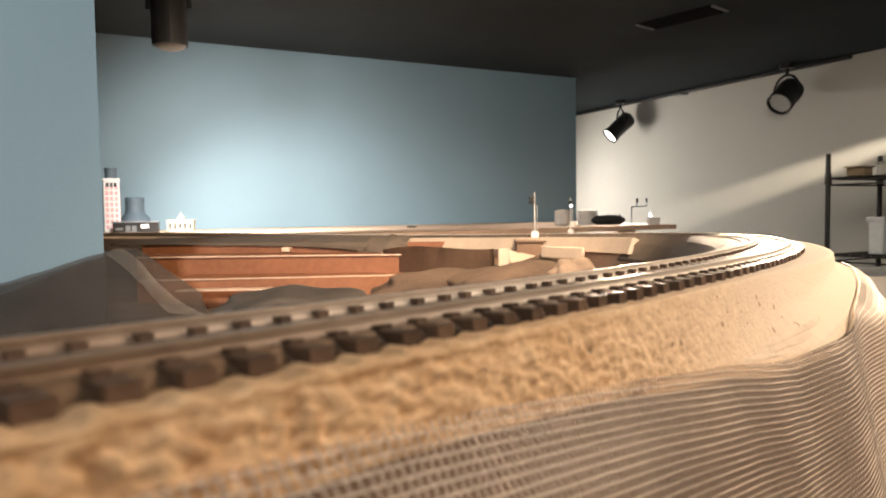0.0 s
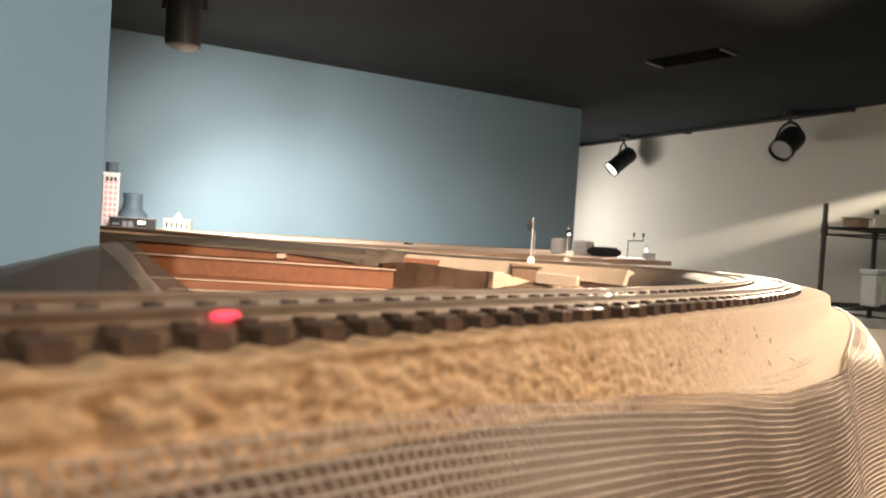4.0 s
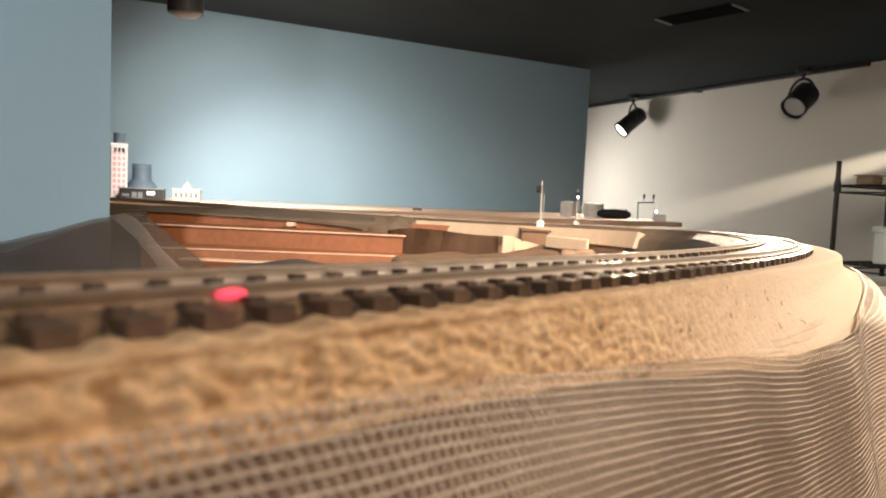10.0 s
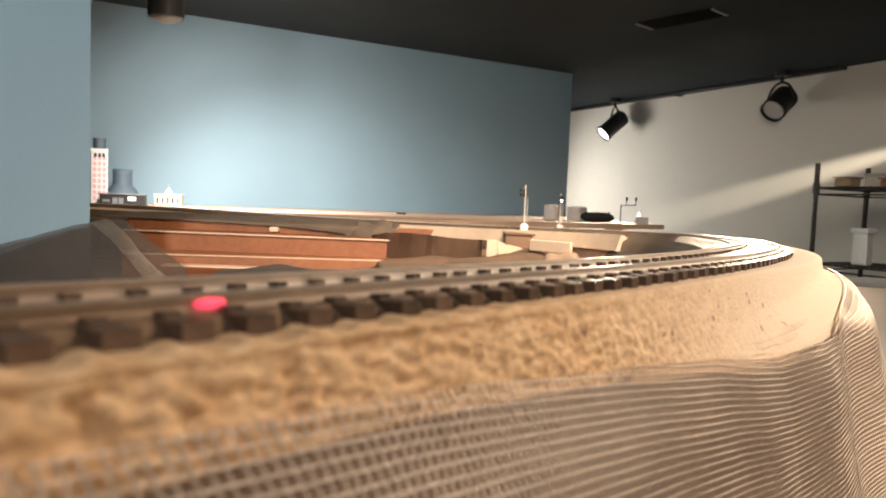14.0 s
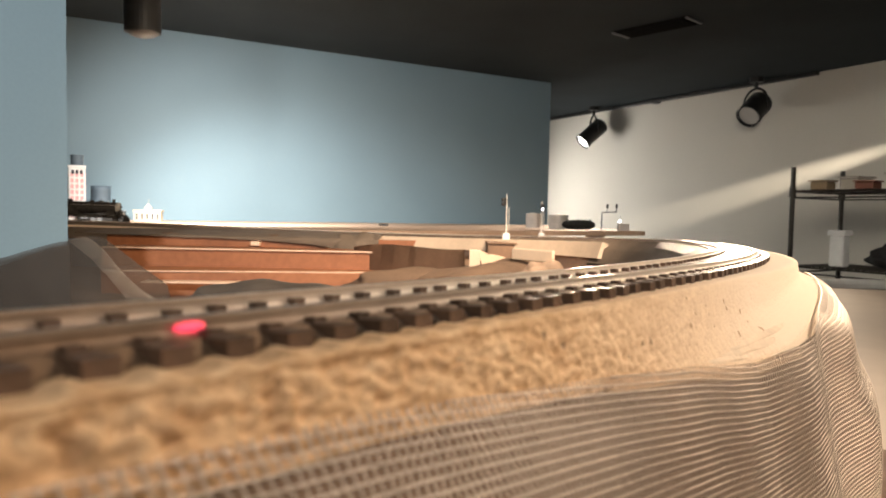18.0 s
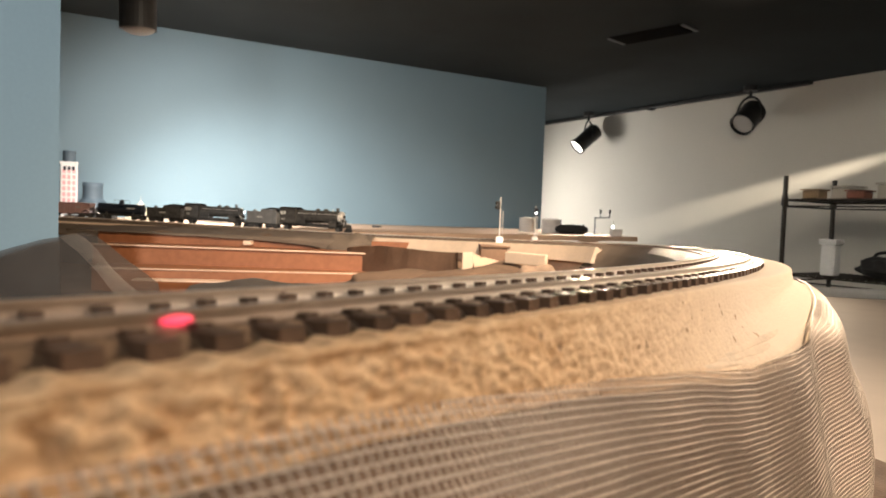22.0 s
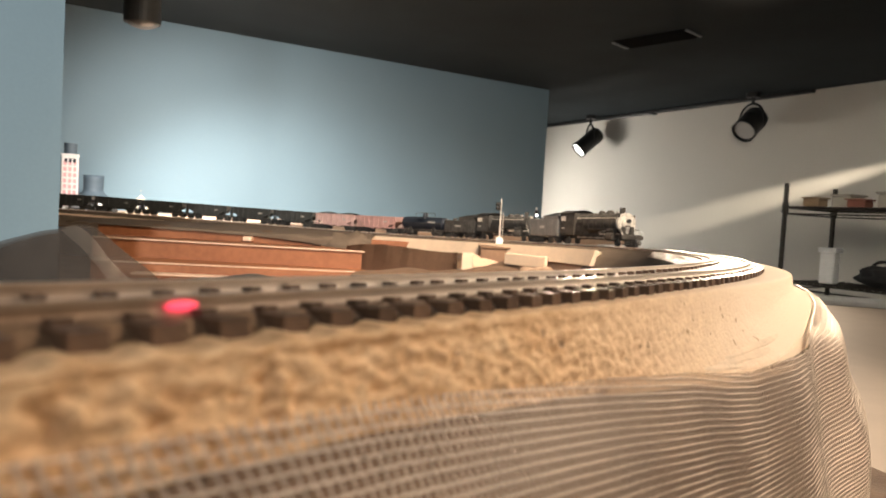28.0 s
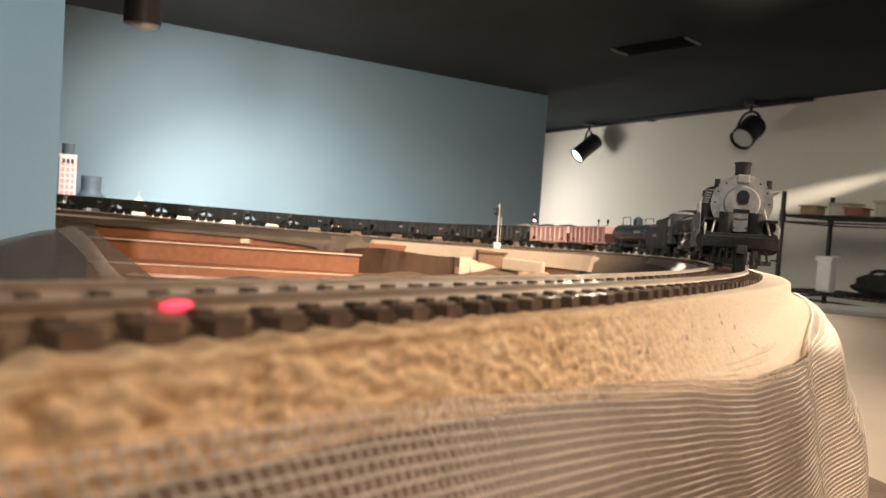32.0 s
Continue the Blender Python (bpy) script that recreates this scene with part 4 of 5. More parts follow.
for x, y in ((-1.4, 0.42), (-1.4, 1.6), (0.2, 0.42), (0.2, 1.6)):
    part("leg", box(bmesh.new(), x - 0.03, x + 0.03, y - 0.03, y + 0.03, FLOOR, -0.225, 0.003), PLY, land)
for cx, cy, cz, rx, ry, rz, mt in ((-0.195, 1.385, -0.085, 0.055, 0.045, 0.044, GREYCLOTH), (-0.075, 1.15, -0.135, 0.12, 0.06, 0.040, SCENERY), (-0.19, 0.72, -0.100, 0.085, 0.07, 0.026, GREYCLOTH),
                                   (0.06, 1.02, -0.115, 0.12, 0.07, 0.040, SCENERY), (0.128, 0.985, -0.092, 0.038, 0.025, 0.027, TANMOUND)):
    bm = bmesh.new()
    bmesh.ops.create_icosphere(bm, subdivisions=5, radius=1)
    for v in bm.verts:
        k = 1 + 0.30 * lump(v.co.x + cx * 9, v.co.y + cy * 7, v.co.z, 1.7) + 0.03 * lump(v.co.x, v.co.y, v.co.z + cx, 6)
        v.co = Vector((cx + v.co.x * rx * k, cy + v.co.y * ry * k, cz + v.co.z * rz * k))
    part("mound", bm, mt, land, smooth=True)
DEEPBROWN = mat("dark_brown_painted_card", (0.19, 0.105, 0.062), 0.8, vary=0.25, scale=18, fine=400, bump=0.3)
HEM = [(-0.75, -0.050), (-0.62, -0.0535), (-0.56, -0.0555), (-0.50, -0.0560), (-0.43, -0.0575), (-0.385, -0.060), (-0.335, -0.0620), (-0.29, -0.0665), (-0.25, -0.071), (-0.21, -0.076), (-0.15, -0.076)]


def curtain(x, w):
    """Cloth that sags from the edge of the far track onto the terrace."""
    low = float(np.interp(x, [h[0] for h in HEM], [h[1] for h in HEM]))
    f = float(np.interp(x, [-0.65, -0.20], [1.06, 1.02]))
    y0 = (1.480 - 0.55 * max(0.0, x + 0.36) ** 1.3) * f
    z0 = -0.0435 * f - 0.002 * w
    a, b = min(1.0, w / 0.75), max(0.0, (w - 0.75) / 0.25)
    z = (z0 * (1 - a) - 0.0530 * a) * (1 - b) + low * b
    return Vector((x, y0 * (1 - a) + 1.3535 * a + 0.002 * lump(x * 14, w * 3, 1), z + 0.002 * math.sin(math.pi * a) + 0.0012 * lump(x * 22, w * 4, 3)))


cloth = thing("sagging_cloth", "grey-brown scenery cloth sagging below the far track", "cloth")
part("cloth", grid(curtain, [-0.75 + 0.006 * i for i in range(101)], [j / 14 for j in range(15)], 0.0012), GREYCLOTH, cloth, smooth=True)
for x, r in ((-0.575, 0.020), (-0.365, 0.016)):
    bm = bmesh.new()
    bmesh.ops.create_icosphere(bm, subdivisions=4, radius=1)
    for v in bm.verts:
        k = 1 + 0.25 * lump(v.co.x + x * 9, v.co.y, v.co.z, 1.9)
        v.co = Vector((x + v.co.x * r * 1.7 * k, 1.395 + v.co.y * 0.028 * k, -0.060 + v.co.z * 0.012 * k))
    part("fold", bm, SCENERY, cloth, "dark brown fold", smooth=True)
patch = thing("screen_patch", "brown sheet and dull wire screen beside the blue divider", "wire screen")


PTOP = [(-0.45, -0.17), (-0.30, -0.128), (-0.148, -0.088), (-0.108, -0.078), (-0.068, -0.067), (-0.026, -0.053), (0.0, -0.0475), (0.03, -0.0405), (0.045, -0.044), (0.062, -0.058), (0.10, -0.090), (0.13, -0.115)]


def sheet(u, w):
    """Fine screen hung past the foot of the divider: u along it, w from its top edge down."""
    top = float(np.interp(u, [p[0] for p in PTOP], [p[1] for p in PTOP]))
    p = DIV + ALONG * u - AWAY * (0.030 + 0.09 * w + 0.006 * math.sin(math.pi * w) * math.sin(u * 40))
    return Vector((p.x, p.y, top * (1 - w) - 0.145 * w + 0.002 * lump(u * 30, w * 4, 2)))


part("sheet", grid(sheet, [-0.45 + 0.0075 * i for i in range(78)], [j / 16 for j in range(17)]), SHEET, patch, "fine brown screen", smooth=True)
fold = part("fold", grid(lambda u, w: sheet(u, w) - AWAY * 0.006 - Vector((0, 0, 0.006 + 0.15 * max(0.0, -0.03 - u) ** 1.2)), [-0.16 + 0.006 * i for i in range(28)], [j / 12 for j in range(13)]), SHEET, patch, smooth=True)
bm = bmesh.new()
for i in range(8):
    wire(bm, [sheet(0.001 + 0.0027 * i * (1 + 1.8 * t) + 0.094 * t, t) - AWAY * 0.002 + Vector((0, 0, 0.001)) for t in np.linspace(0.0, 0.8, 16)], 0.00028)
for k in range(30):
    t = 0.8 * k / 29
    wire(bm, [sheet(0.001 + 0.0027 * i * (1 + 1.8 * t) + 0.094 * t, t) - AWAY * 0.002 + Vector((0, 0, 0.001)) for i in range(8)], 0.00028)
tagged(part("weave", bm, DARKWIRE, patch), kind="stuff")
def wood(name, label, material, x0, x1, y0, y1, z0, z1, turn=0.0):
    t = thing(name, label, "wood block", Matrix.Translation(((x0 + x1) / 2, (y0 + y1) / 2, z0)) @ pose(0, 0, 0, 0, 0, turn))
    part("body", box(bmesh.new(), (x0 - x1) / 2, (x1 - x0) / 2, (y0 - y1) / 2, (y1 - y0) / 2, 0, z1 - z0, 0.0012), material, t)
    return t


BROWNWOOD = mat("brown_stained_wood", (0.20, 0.115, 0.068), 0.7, vary=0.2, scale=30, fine=300, bump=0.2)
block = wood("riser_block", "brown wooden riser block under the signal", BROWNWOOD, 0.053, 0.096, 1.135, 1.225, -0.16, -0.0478)
part("top_board", box(bmesh.new(), -0.0225, 0.040, -0.048, 0.040, 0.1122, 0.1146, 0.0006), BROWNWOOD, block)
wood("riser_post", "short cream wooden post beside the dark card", PLY, 0.024, 0.043, 1.17, 1.19, -0.16, -0.060)
wood("riser_board", "cream pine board screwed to the fascia", PLY, 0.075, 0.155, 1.026, 1.032, -0.0675, -0.0505, -48)
prop = thing("slanted_card", "tan triangular card leaning in the valley", "board")
bm = bmesh.new()
q = [bm.verts.new(p) for p in ((0.040, 1.14, -0.060), (0.115, 1.12, -0.078), (0.045, 1.12, -0.095), (0.042, 1.143, -0.060), (0.117, 1.123, -0.078), (0.047, 1.123, -0.095))]
for f in ((0, 2, 1), (3, 4, 5), (0, 1, 4, 3), (1, 2, 5, 4), (2, 0, 3, 5)):
    bm.faces.new([q[n] for n in f])
part("card", bm, PLYTOP, prop)
curve = thing("curved_splash_board", "dark brown curved card standing in the valley", "board")
part("sheet", grid(lambda u, w: Vector((-0.19 + 0.207 * u, 1.30 - 0.085 * u - 0.03 * math.sin(3 * u), -0.16 + (0.090 + 0.012 * u + 0.008 * math.sin(4 * u + 0.6)) * w + 0.004 * u)), [i / 16 for i in range(17)], [0, 0.5, 1], 0.001), DEEPBROWN, curve, smooth=True)
# ---- the train ----
LOCO = mat("engine_black", (0.040, 0.038, 0.036), 0.55, 0.15, vary=0.25, scale=120, fine=1200, bump=0.12, tint=(0.075, 0.073, 0.070), depth=0.0003)
GRAPHITE = mat("graphite_smokebox", (0.56, 0.53, 0.48), 0.55, 0.1, vary=0.35, scale=160, fine=1500, bump=0.15, depth=0.0003)
TENDER = mat("engine_grey", (0.145, 0.142, 0.138), 0.5, 0.1, vary=0.2, scale=80, fine=900, bump=0.1, depth=0.0003)
WEATHERED = mat("weathered_engine_grey", (0.034, 0.031, 0.028), 0.7, 0.0, vary=0.3, scale=120, fine=1200, bump=0.12, tint=(0.062, 0.056, 0.050), depth=0.0003, spec=0.25)
RODS = mat("steel_rods", (0.45, 0.42, 0.38), 0.35, 0.9, vary=0.15, scale=200, fine=1500, bump=0.1, depth=0.0002)
COAL = mat("coal_load", (0.02, 0.02, 0.02), 0.6, vary=0.4, scale=300, fine=900, bump=1.0)
HOPB = mat("black_hopper_paint", (0.048, 0.051, 0.050), 0.5, 0.1, vary=0.25, scale=80, fine=900, bump=0.1, island=0.2, depth=0.0003)
HOPR = mat("red_oxide_paint", (0.43, 0.26, 0.24), 0.6, 0.0, vary=0.15, scale=80, fine=900, bump=0.1, island=0.15, depth=0.0003)
HOPP = mat("faded_red_paint", (0.50, 0.34, 0.32), 0.65, 0.0, vary=0.15, scale=80, fine=900, bump=0.1, depth=0.0003)
TANKB = mat("navy_tank_paint", (0.025, 0.032, 0.045), 0.35, 0.1, vary=0.2, scale=80, fine=900, bump=0.05, depth=0.0003)
LETTER = mat("pale_lettering", (0.36, 0.35, 0.32), 0.6, vary=0.05, scale=200, fine=900, bump=0.0)


def wheel(name, x, y, r, parent, spokes=0, material=None):
    """A wheel on its own axle centre, turning about y."""
    bm = bmesh.new()
    w = 0.0014
    s = 1 if y > 0 else -1
    if spokes:
        cyl(bm, (0, -w * s, 0), (0, w * s, 0), r, seg=28, caps=False)
        cyl(bm, (0, -w * s, 0), (0, w * s, 0), r * 0.84, seg=28, caps=False)
        for yy in (-w, w):
            ring = [bm.verts.new((rr * math.cos(2 * math.pi * j / 28), yy, rr * math.sin(2 * math.pi * j / 28))) for rr in (r, r * 0.84) for j in range(28)]
            for j in range(28):
                bm.faces.new((ring[j], ring[(j + 1) % 28], ring[28 + (j + 1) % 28], ring[28 + j]))
        for k in range(spokes):
            a = 2 * math.pi * k / spokes
            cyl(bm, (0, 0, 0), (r * 0.86 * math.cos(a), 0, r * 0.86 * math.sin(a)), 0.0006, seg=5)
        cyl(bm, (0, -w * 1.1, 0), (0, w * 1.3, 0), r * 0.22, seg=12)
        box(bm, -r * 0.8, -r * 0.35, -w * 0.8, w * 0.8, -r * 0.45, r * 0.45)
    else:
        cyl(bm, (0, -w * s, 0), (0, w * s, 0), r, r * 0.97, seg=20)
        cyl(bm, (0, w * s, 0), (0, w * s * 1.4, 0), r * 0.3, seg=10)
    cyl(bm, (0, -w * 1.5 * s, 0), (0, -w * s, 0), r * 1.08, seg=24)
    ob = part(name, bm, material or LOCO, parent)
    ob.matrix_local = Matrix.Translation((x, y, r))
    return ob


def truck(x, parent, base=0.0195, r=0.0048):
    bm = bmesh.new()
    for y in (-0.0115, 0.0115):
        box(bm, x - base / 2 - 0.003, x + base / 2 + 0.003, y - 0.001, y + 0.001, 0.0042, 0.0068, 0.0004)
        box(bm, x - 0.004, x + 0.004, y - 0.0013, y + 0.0013, 0.002, 0.0075, 0.0004)
        for a in (-1, 1):
            cyl(bm, (x + a * base / 2, y - 0.0014, r), (x + a * base / 2, y + 0.0014, r), 0.0018, seg=8)
    box(bm, x - 0.003, x + 0.003, -0.0115, 0.0115, 0.005, 0.008)
    t = part("truck", bm, LOCO, parent)
    for a in (-1, 1):
        for y in (-0.0083, 0.0083):
            wheel("wheel", x + a * base / 2, y, r, t)
    return t


def coupler(x, parent, d):
    bm = box(bmesh.new(), min(x, x + d * 0.006), max(x, x + d * 0.006), -0.0012, 0.0012, 0.0075, 0.0100)
    box(bm, min(x + d * 0.005, x + d * 0.0085), max(x + d * 0.005, x + d * 0.0085), -0.0022, 0.0022, 0.0070, 0.0108, 0.0005)
    part("coupler", bm, LOCO, parent)


def engine(name, label, L, rb, zc, n_drv, rd, front_mat, big, paint):
    """A steam engine, its pilot at x = 0, running towards +x; z = 0 is the railhead."""
    e = thing(name, label, "locomotive")
    b0, b1 = -0.020, -L * 0.72
    bm = cyl(bmesh.new(), (b1, 0, zc), (b0, 0, zc), rb * 1.06, rb, seg=32)
    part("boiler", bm, paint, e, smooth=False)
    for i in range(5):
        x = b0 - 0.012 - i * (b0 - b1 - 0.016) / 4.4
        part("boiler_band", cyl(bmesh.new(), (x - 0.0006, 0, zc), (x + 0.0006, 0, zc), rb * 1.075, seg=32), paint, e)
    sm = part("smokebox", cyl(bmesh.new(), (b0 - 0.001, 0, zc), (b0 + 0.004, 0, zc), rb * 1.03, seg=36), front_mat, e, "pale graphite smokebox front")
    part("smokebox_door", cyl(bmesh.new(), (b0 + 0.004, 0, zc), (b0 + 0.0062, 0, zc), rb * 0.62, rb * 0.57, seg=32), front_mat, sm)
    for k in range(14):
        a = 2 * math.pi * k / 14
        part("rivet", cyl(bmesh.new(), (b0 + 0.004, rb * 0.9 * math.cos(a), zc + rb * 0.9 * math.sin(a)), (b0 + 0.0047, rb * 0.9 * math.cos(a), zc + rb * 0.9 * math.sin(a)), 0.0005, seg=6), paint, sm)
    part("headlight", cyl(bmesh.new(), (b0 + 0.006, 0, zc + 0.003), (b0 + 0.0105, 0, zc + 0.003), 0.0025, 0.0028, seg=16), paint, e)
    part("headlight_lens", cyl(bmesh.new(), (b0 + 0.0102, 0, zc + 0.003), (b0 + 0.0109, 0, zc + 0.003), 0.0022, seg=16), DARKWIN if big else LAMPW, e)
    part("number_plate", box(bmesh.new(), b0 + 0.0063, b0 + 0.0071, -0.0036, 0.0036, zc - 0.0048, zc - 0.003, 0.0002), paint, e)
    part("top_lamp", box(bmesh.new(), b0 + 0.001, b0 + 0.006, -0.0028, 0.0028, zc + rb * 0.72, zc + rb * 1.02, 0.0006), GRAPHITE, e)
    for y in (-1, 1):
        part("marker_lamp", cyl(bmesh.new(), (b0 + 0.003, y * rb * 0.86, zc + rb * 0.55), (b0 + 0.003, y * rb * 0.86, zc + rb * 0.55 + 0.004), 0.0013, seg=8), paint, e)
    top = zc + rb
    part("chimney", (lambda b: (cyl(b, (b0 - 0.008, 0, top - 0.002), (b0 - 0.008, 0, top + 0.0066), 0.0034, 0.0036, seg=18), cyl(b, (b0 - 0.008, 0, top + 0.0066), (b0 - 0.008, 0, top + 0.0076), 0.0041, seg=18), b)[-1])(bmesh.new()), paint, e)
    for k, xx in ((0, 0.36), (1, 0.56)):
        x = b0 + (b1 - b0) * xx
        bm = bmesh.new()
        bmesh.ops.create_uvsphere(bm, u_segments=16, v_segments=8, radius=0.0058, matrix=Matrix.Translation((x, 0, top)) @ Matrix.Diagonal((1.35 if k == 0 else 1, 0.9, 0.85, 1)))
        part("sand_dome" if k == 0 else "steam_dome", bm, paint, e, smooth=True)
    part("bell", cyl(bmesh.new(), (b0 - 0.020, 0, top - 0.001), (b0 - 0.020, 0, top + 0.004), 0.0022, 0.001, seg=12), RODS, e)
    fx = b1
    part("firebox", box(bmesh.new(), fx - 0.012, fx + 0.020, -rb * 1.02, rb * 1.02, 0.013, zc + 0.001, 0.002), paint, e)
    # cab
    c0, c1, ct = -L + 0.004, fx - 0.004, top + 0.0035
    cab = part("cab", (lambda b: (box(b, c0, c1, -0.0165, -0.0155, 0.016, ct - 0.002), box(b, c0, c1, 0.0155, 0.0165, 0.016, ct - 0.002), box(b, c1 - 0.001, c1, -0.0165, 0.0165, 0.016, ct - 0.002), box(b, c0, c1, -0.0165, 0.0165, 0.014, 0.016), b)[-1])(bmesh.new()), paint, e)
    bm = bmesh.new()
    rows = [[bm.verts.new((x, 0.0185 * math.sin(a), ct - 0.006 + 0.0085 * math.cos(a))) for a in np.linspace(-1.15, 1.15, 9)] for x in (c0 - 0.003, c1 + 0.002)]
    for j in range(8):
        bm.faces.new((rows[0][j], rows[1][j], rows[1][j + 1], rows[0][j + 1]))
    bmesh.ops.solidify(bm, geom=bm.faces[:], thickness=0.0008)
    part("roof", bm, paint, cab)
    for y in (-0.0168, 0.0168):
        for x in (c0 + 0.005, c0 + 0.013):
            part("window", box(bmesh.new(), x - 0.003, x + 0.003, y - 0.0003, y + 0.0003, ct - 0.014, ct - 0.007), GRAPHITE, cab)
        part("lettering", box(bmesh.new(), c0 + 0.005, c0 + 0.013, y - 0.0002, y + 0.0002, 0.022, 0.0245), LETTER, cab)
    # running boards, cylinders, frame, pilot
    part("frame", box(bmesh.new(), -L + 0.004, -0.012, -0.0058, 0.0058, 0.008, 0.016), paint, e)
    for y in (-1, 1):
        part("running_board", box(bmesh.new(), fx, -0.010, y * 0.0125 - 0.0035, y * 0.0125 + 0.0035, 0.0225, 0.0235), paint, e)
        part("cylinder", (lambda b: (cyl(b, (-0.040, y * 0.0138, 0.0125), (-0.022, y * 0.0138, 0.0125), 0.0055, seg=20), cyl(b, (-0.039, y * 0.0132, 0.0205), (-0.023, y * 0.0132, 0.0205), 0.0034, seg=16), b)[-1])(bmesh.new()), paint, e)
        part("handrail", (lambda b: (wire(b, [Vector((x, y * (rb + 0.0028), zc + rb * 0.5)) for x in np.linspace(fx + 0.004, b0 + 0.002, 8)], 0.00045), [cyl(b, (x, y * rb * 0.85, zc + rb * 0.48), (x, y * (rb + 0.0028), zc + rb * 0.5), 0.0004, seg=4) for x in np.linspace(fx + 0.01, b0 - 0.004, 6)], b)[-1])(bmesh.new()), GRAPHITE, e)
        part("stanchion", cyl(bmesh.new(), (-0.004, y * 0.0135, 0.012), (-0.016, y * 0.0100, zc - rb * 0.2), 0.0005, seg=5), GRAPHITE, e)
        part("step", box(bmesh.new(), -0.010, -0.004, y * 0.0155 - 0.002, y * 0.0155 + 0.002, 0.0045, 0.0052), paint, e)
        part("step_hanger", box(bmesh.new(), -0.0075, -0.0065, y * 0.0165 - 0.0004, y * 0.0165 + 0.0004, 0.0045, 0.016), paint, e)
        part("air_pump", cyl(bmesh.new(), (-0.0135, y * 0.0065, 0.0165), (-0.0135, y * 0.0065, 0.0265), 0.0033, seg=14), paint, e)
        part("grab_iron", (lambda b: (wire(b, [Vector((-0.003, y * 0.0158, 0.0115)), Vector((-0.001, y * 0.0158, 0.019)), Vector((-0.006, y * 0.0158, 0.0205))], 0.0005), b)[-1])(bmesh.new()), WHITE, e, "white-edged grab iron")
    part("deck_plate", box(bmesh.new(), -0.022, -0.002, -0.0155, 0.0155, 0.0145, 0.0162, 0.0004), paint, e)
    part("pilot_beam", box(bmesh.new(), -0.004, -0.001, -0.0165, 0.0165, 0.0095, 0.0150, 0.0006), paint, e)
    pl = part("pilot", box(bmesh.new(), -0.004, -0.002, -0.0135, 0.0135, 0.0022, 0.0042), paint, e)
    for k in range(9):
        y = -0.012 + 0.003 * k
        part("pilot_bar", cyl(bmesh.new(), (-0.003, y * 0.9, 0.0098), (0.0035 - abs(y) * 0.35, y, 0.0022), 0.0006, seg=5), paint, pl)
    coupler(0.0, e, 1)
    for y in (-0.0083, 0.0083):
        wheel("pilot_wheel", -0.024, y, 0.0048, e)
        wheel("trailing_wheel", -L + 0.016, y, 0.0055, e)
    span0 = -0.042
    drivers = []
    gap = (L * 0.80 - 0.042 - rd) / n_drv if big else (L * 0.76 - 0.042 - rd) / n_drv
    gap = max(gap, rd * 2.08)
    for i in range(n_drv):
        for y in (-0.0083, 0.0083):
            drivers.append(wheel("driving_wheel", span0 - rd - i * gap, y, rd, e, 12))
    rods = []
    for y in (-0.0108, 0.0108):
        x0, x1 = span0 - rd + 0.002, span0 - rd - (n_drv - 1) * gap - 0.002
        bm = box(bmesh.new(), x1, x0, y - 0.0006, y + 0.0006, -0.0008, 0.0008, 0.0003)
        for i in range(n_drv):
            cyl(bm, (span0 - rd - i * gap, y - 0.0009, 0), (span0 - rd - i * gap, y + 0.0009, 0), 0.0016, seg=10)
        ob = part("side_rod", bm, RODS, e, "bright steel side rod")
        ob.matrix_local = Matrix.Translation((0, 0, rd - rd * 0.45))
        rods.append(ob)
        part("crosshead_guide", box(bmesh.new(), -0.060, -0.040, y * 1.28 - 0.0008, y * 1.28 + 0.0008, 0.0148, 0.0158), RODS, e)
        part("valve_link", cyl(bmesh.new(), (-0.064, y * 1.25, 0.018), (-0.040, y * 1.25, 0.0205), 0.0007, seg=6), RODS, e)
    return e, drivers, rods, rd


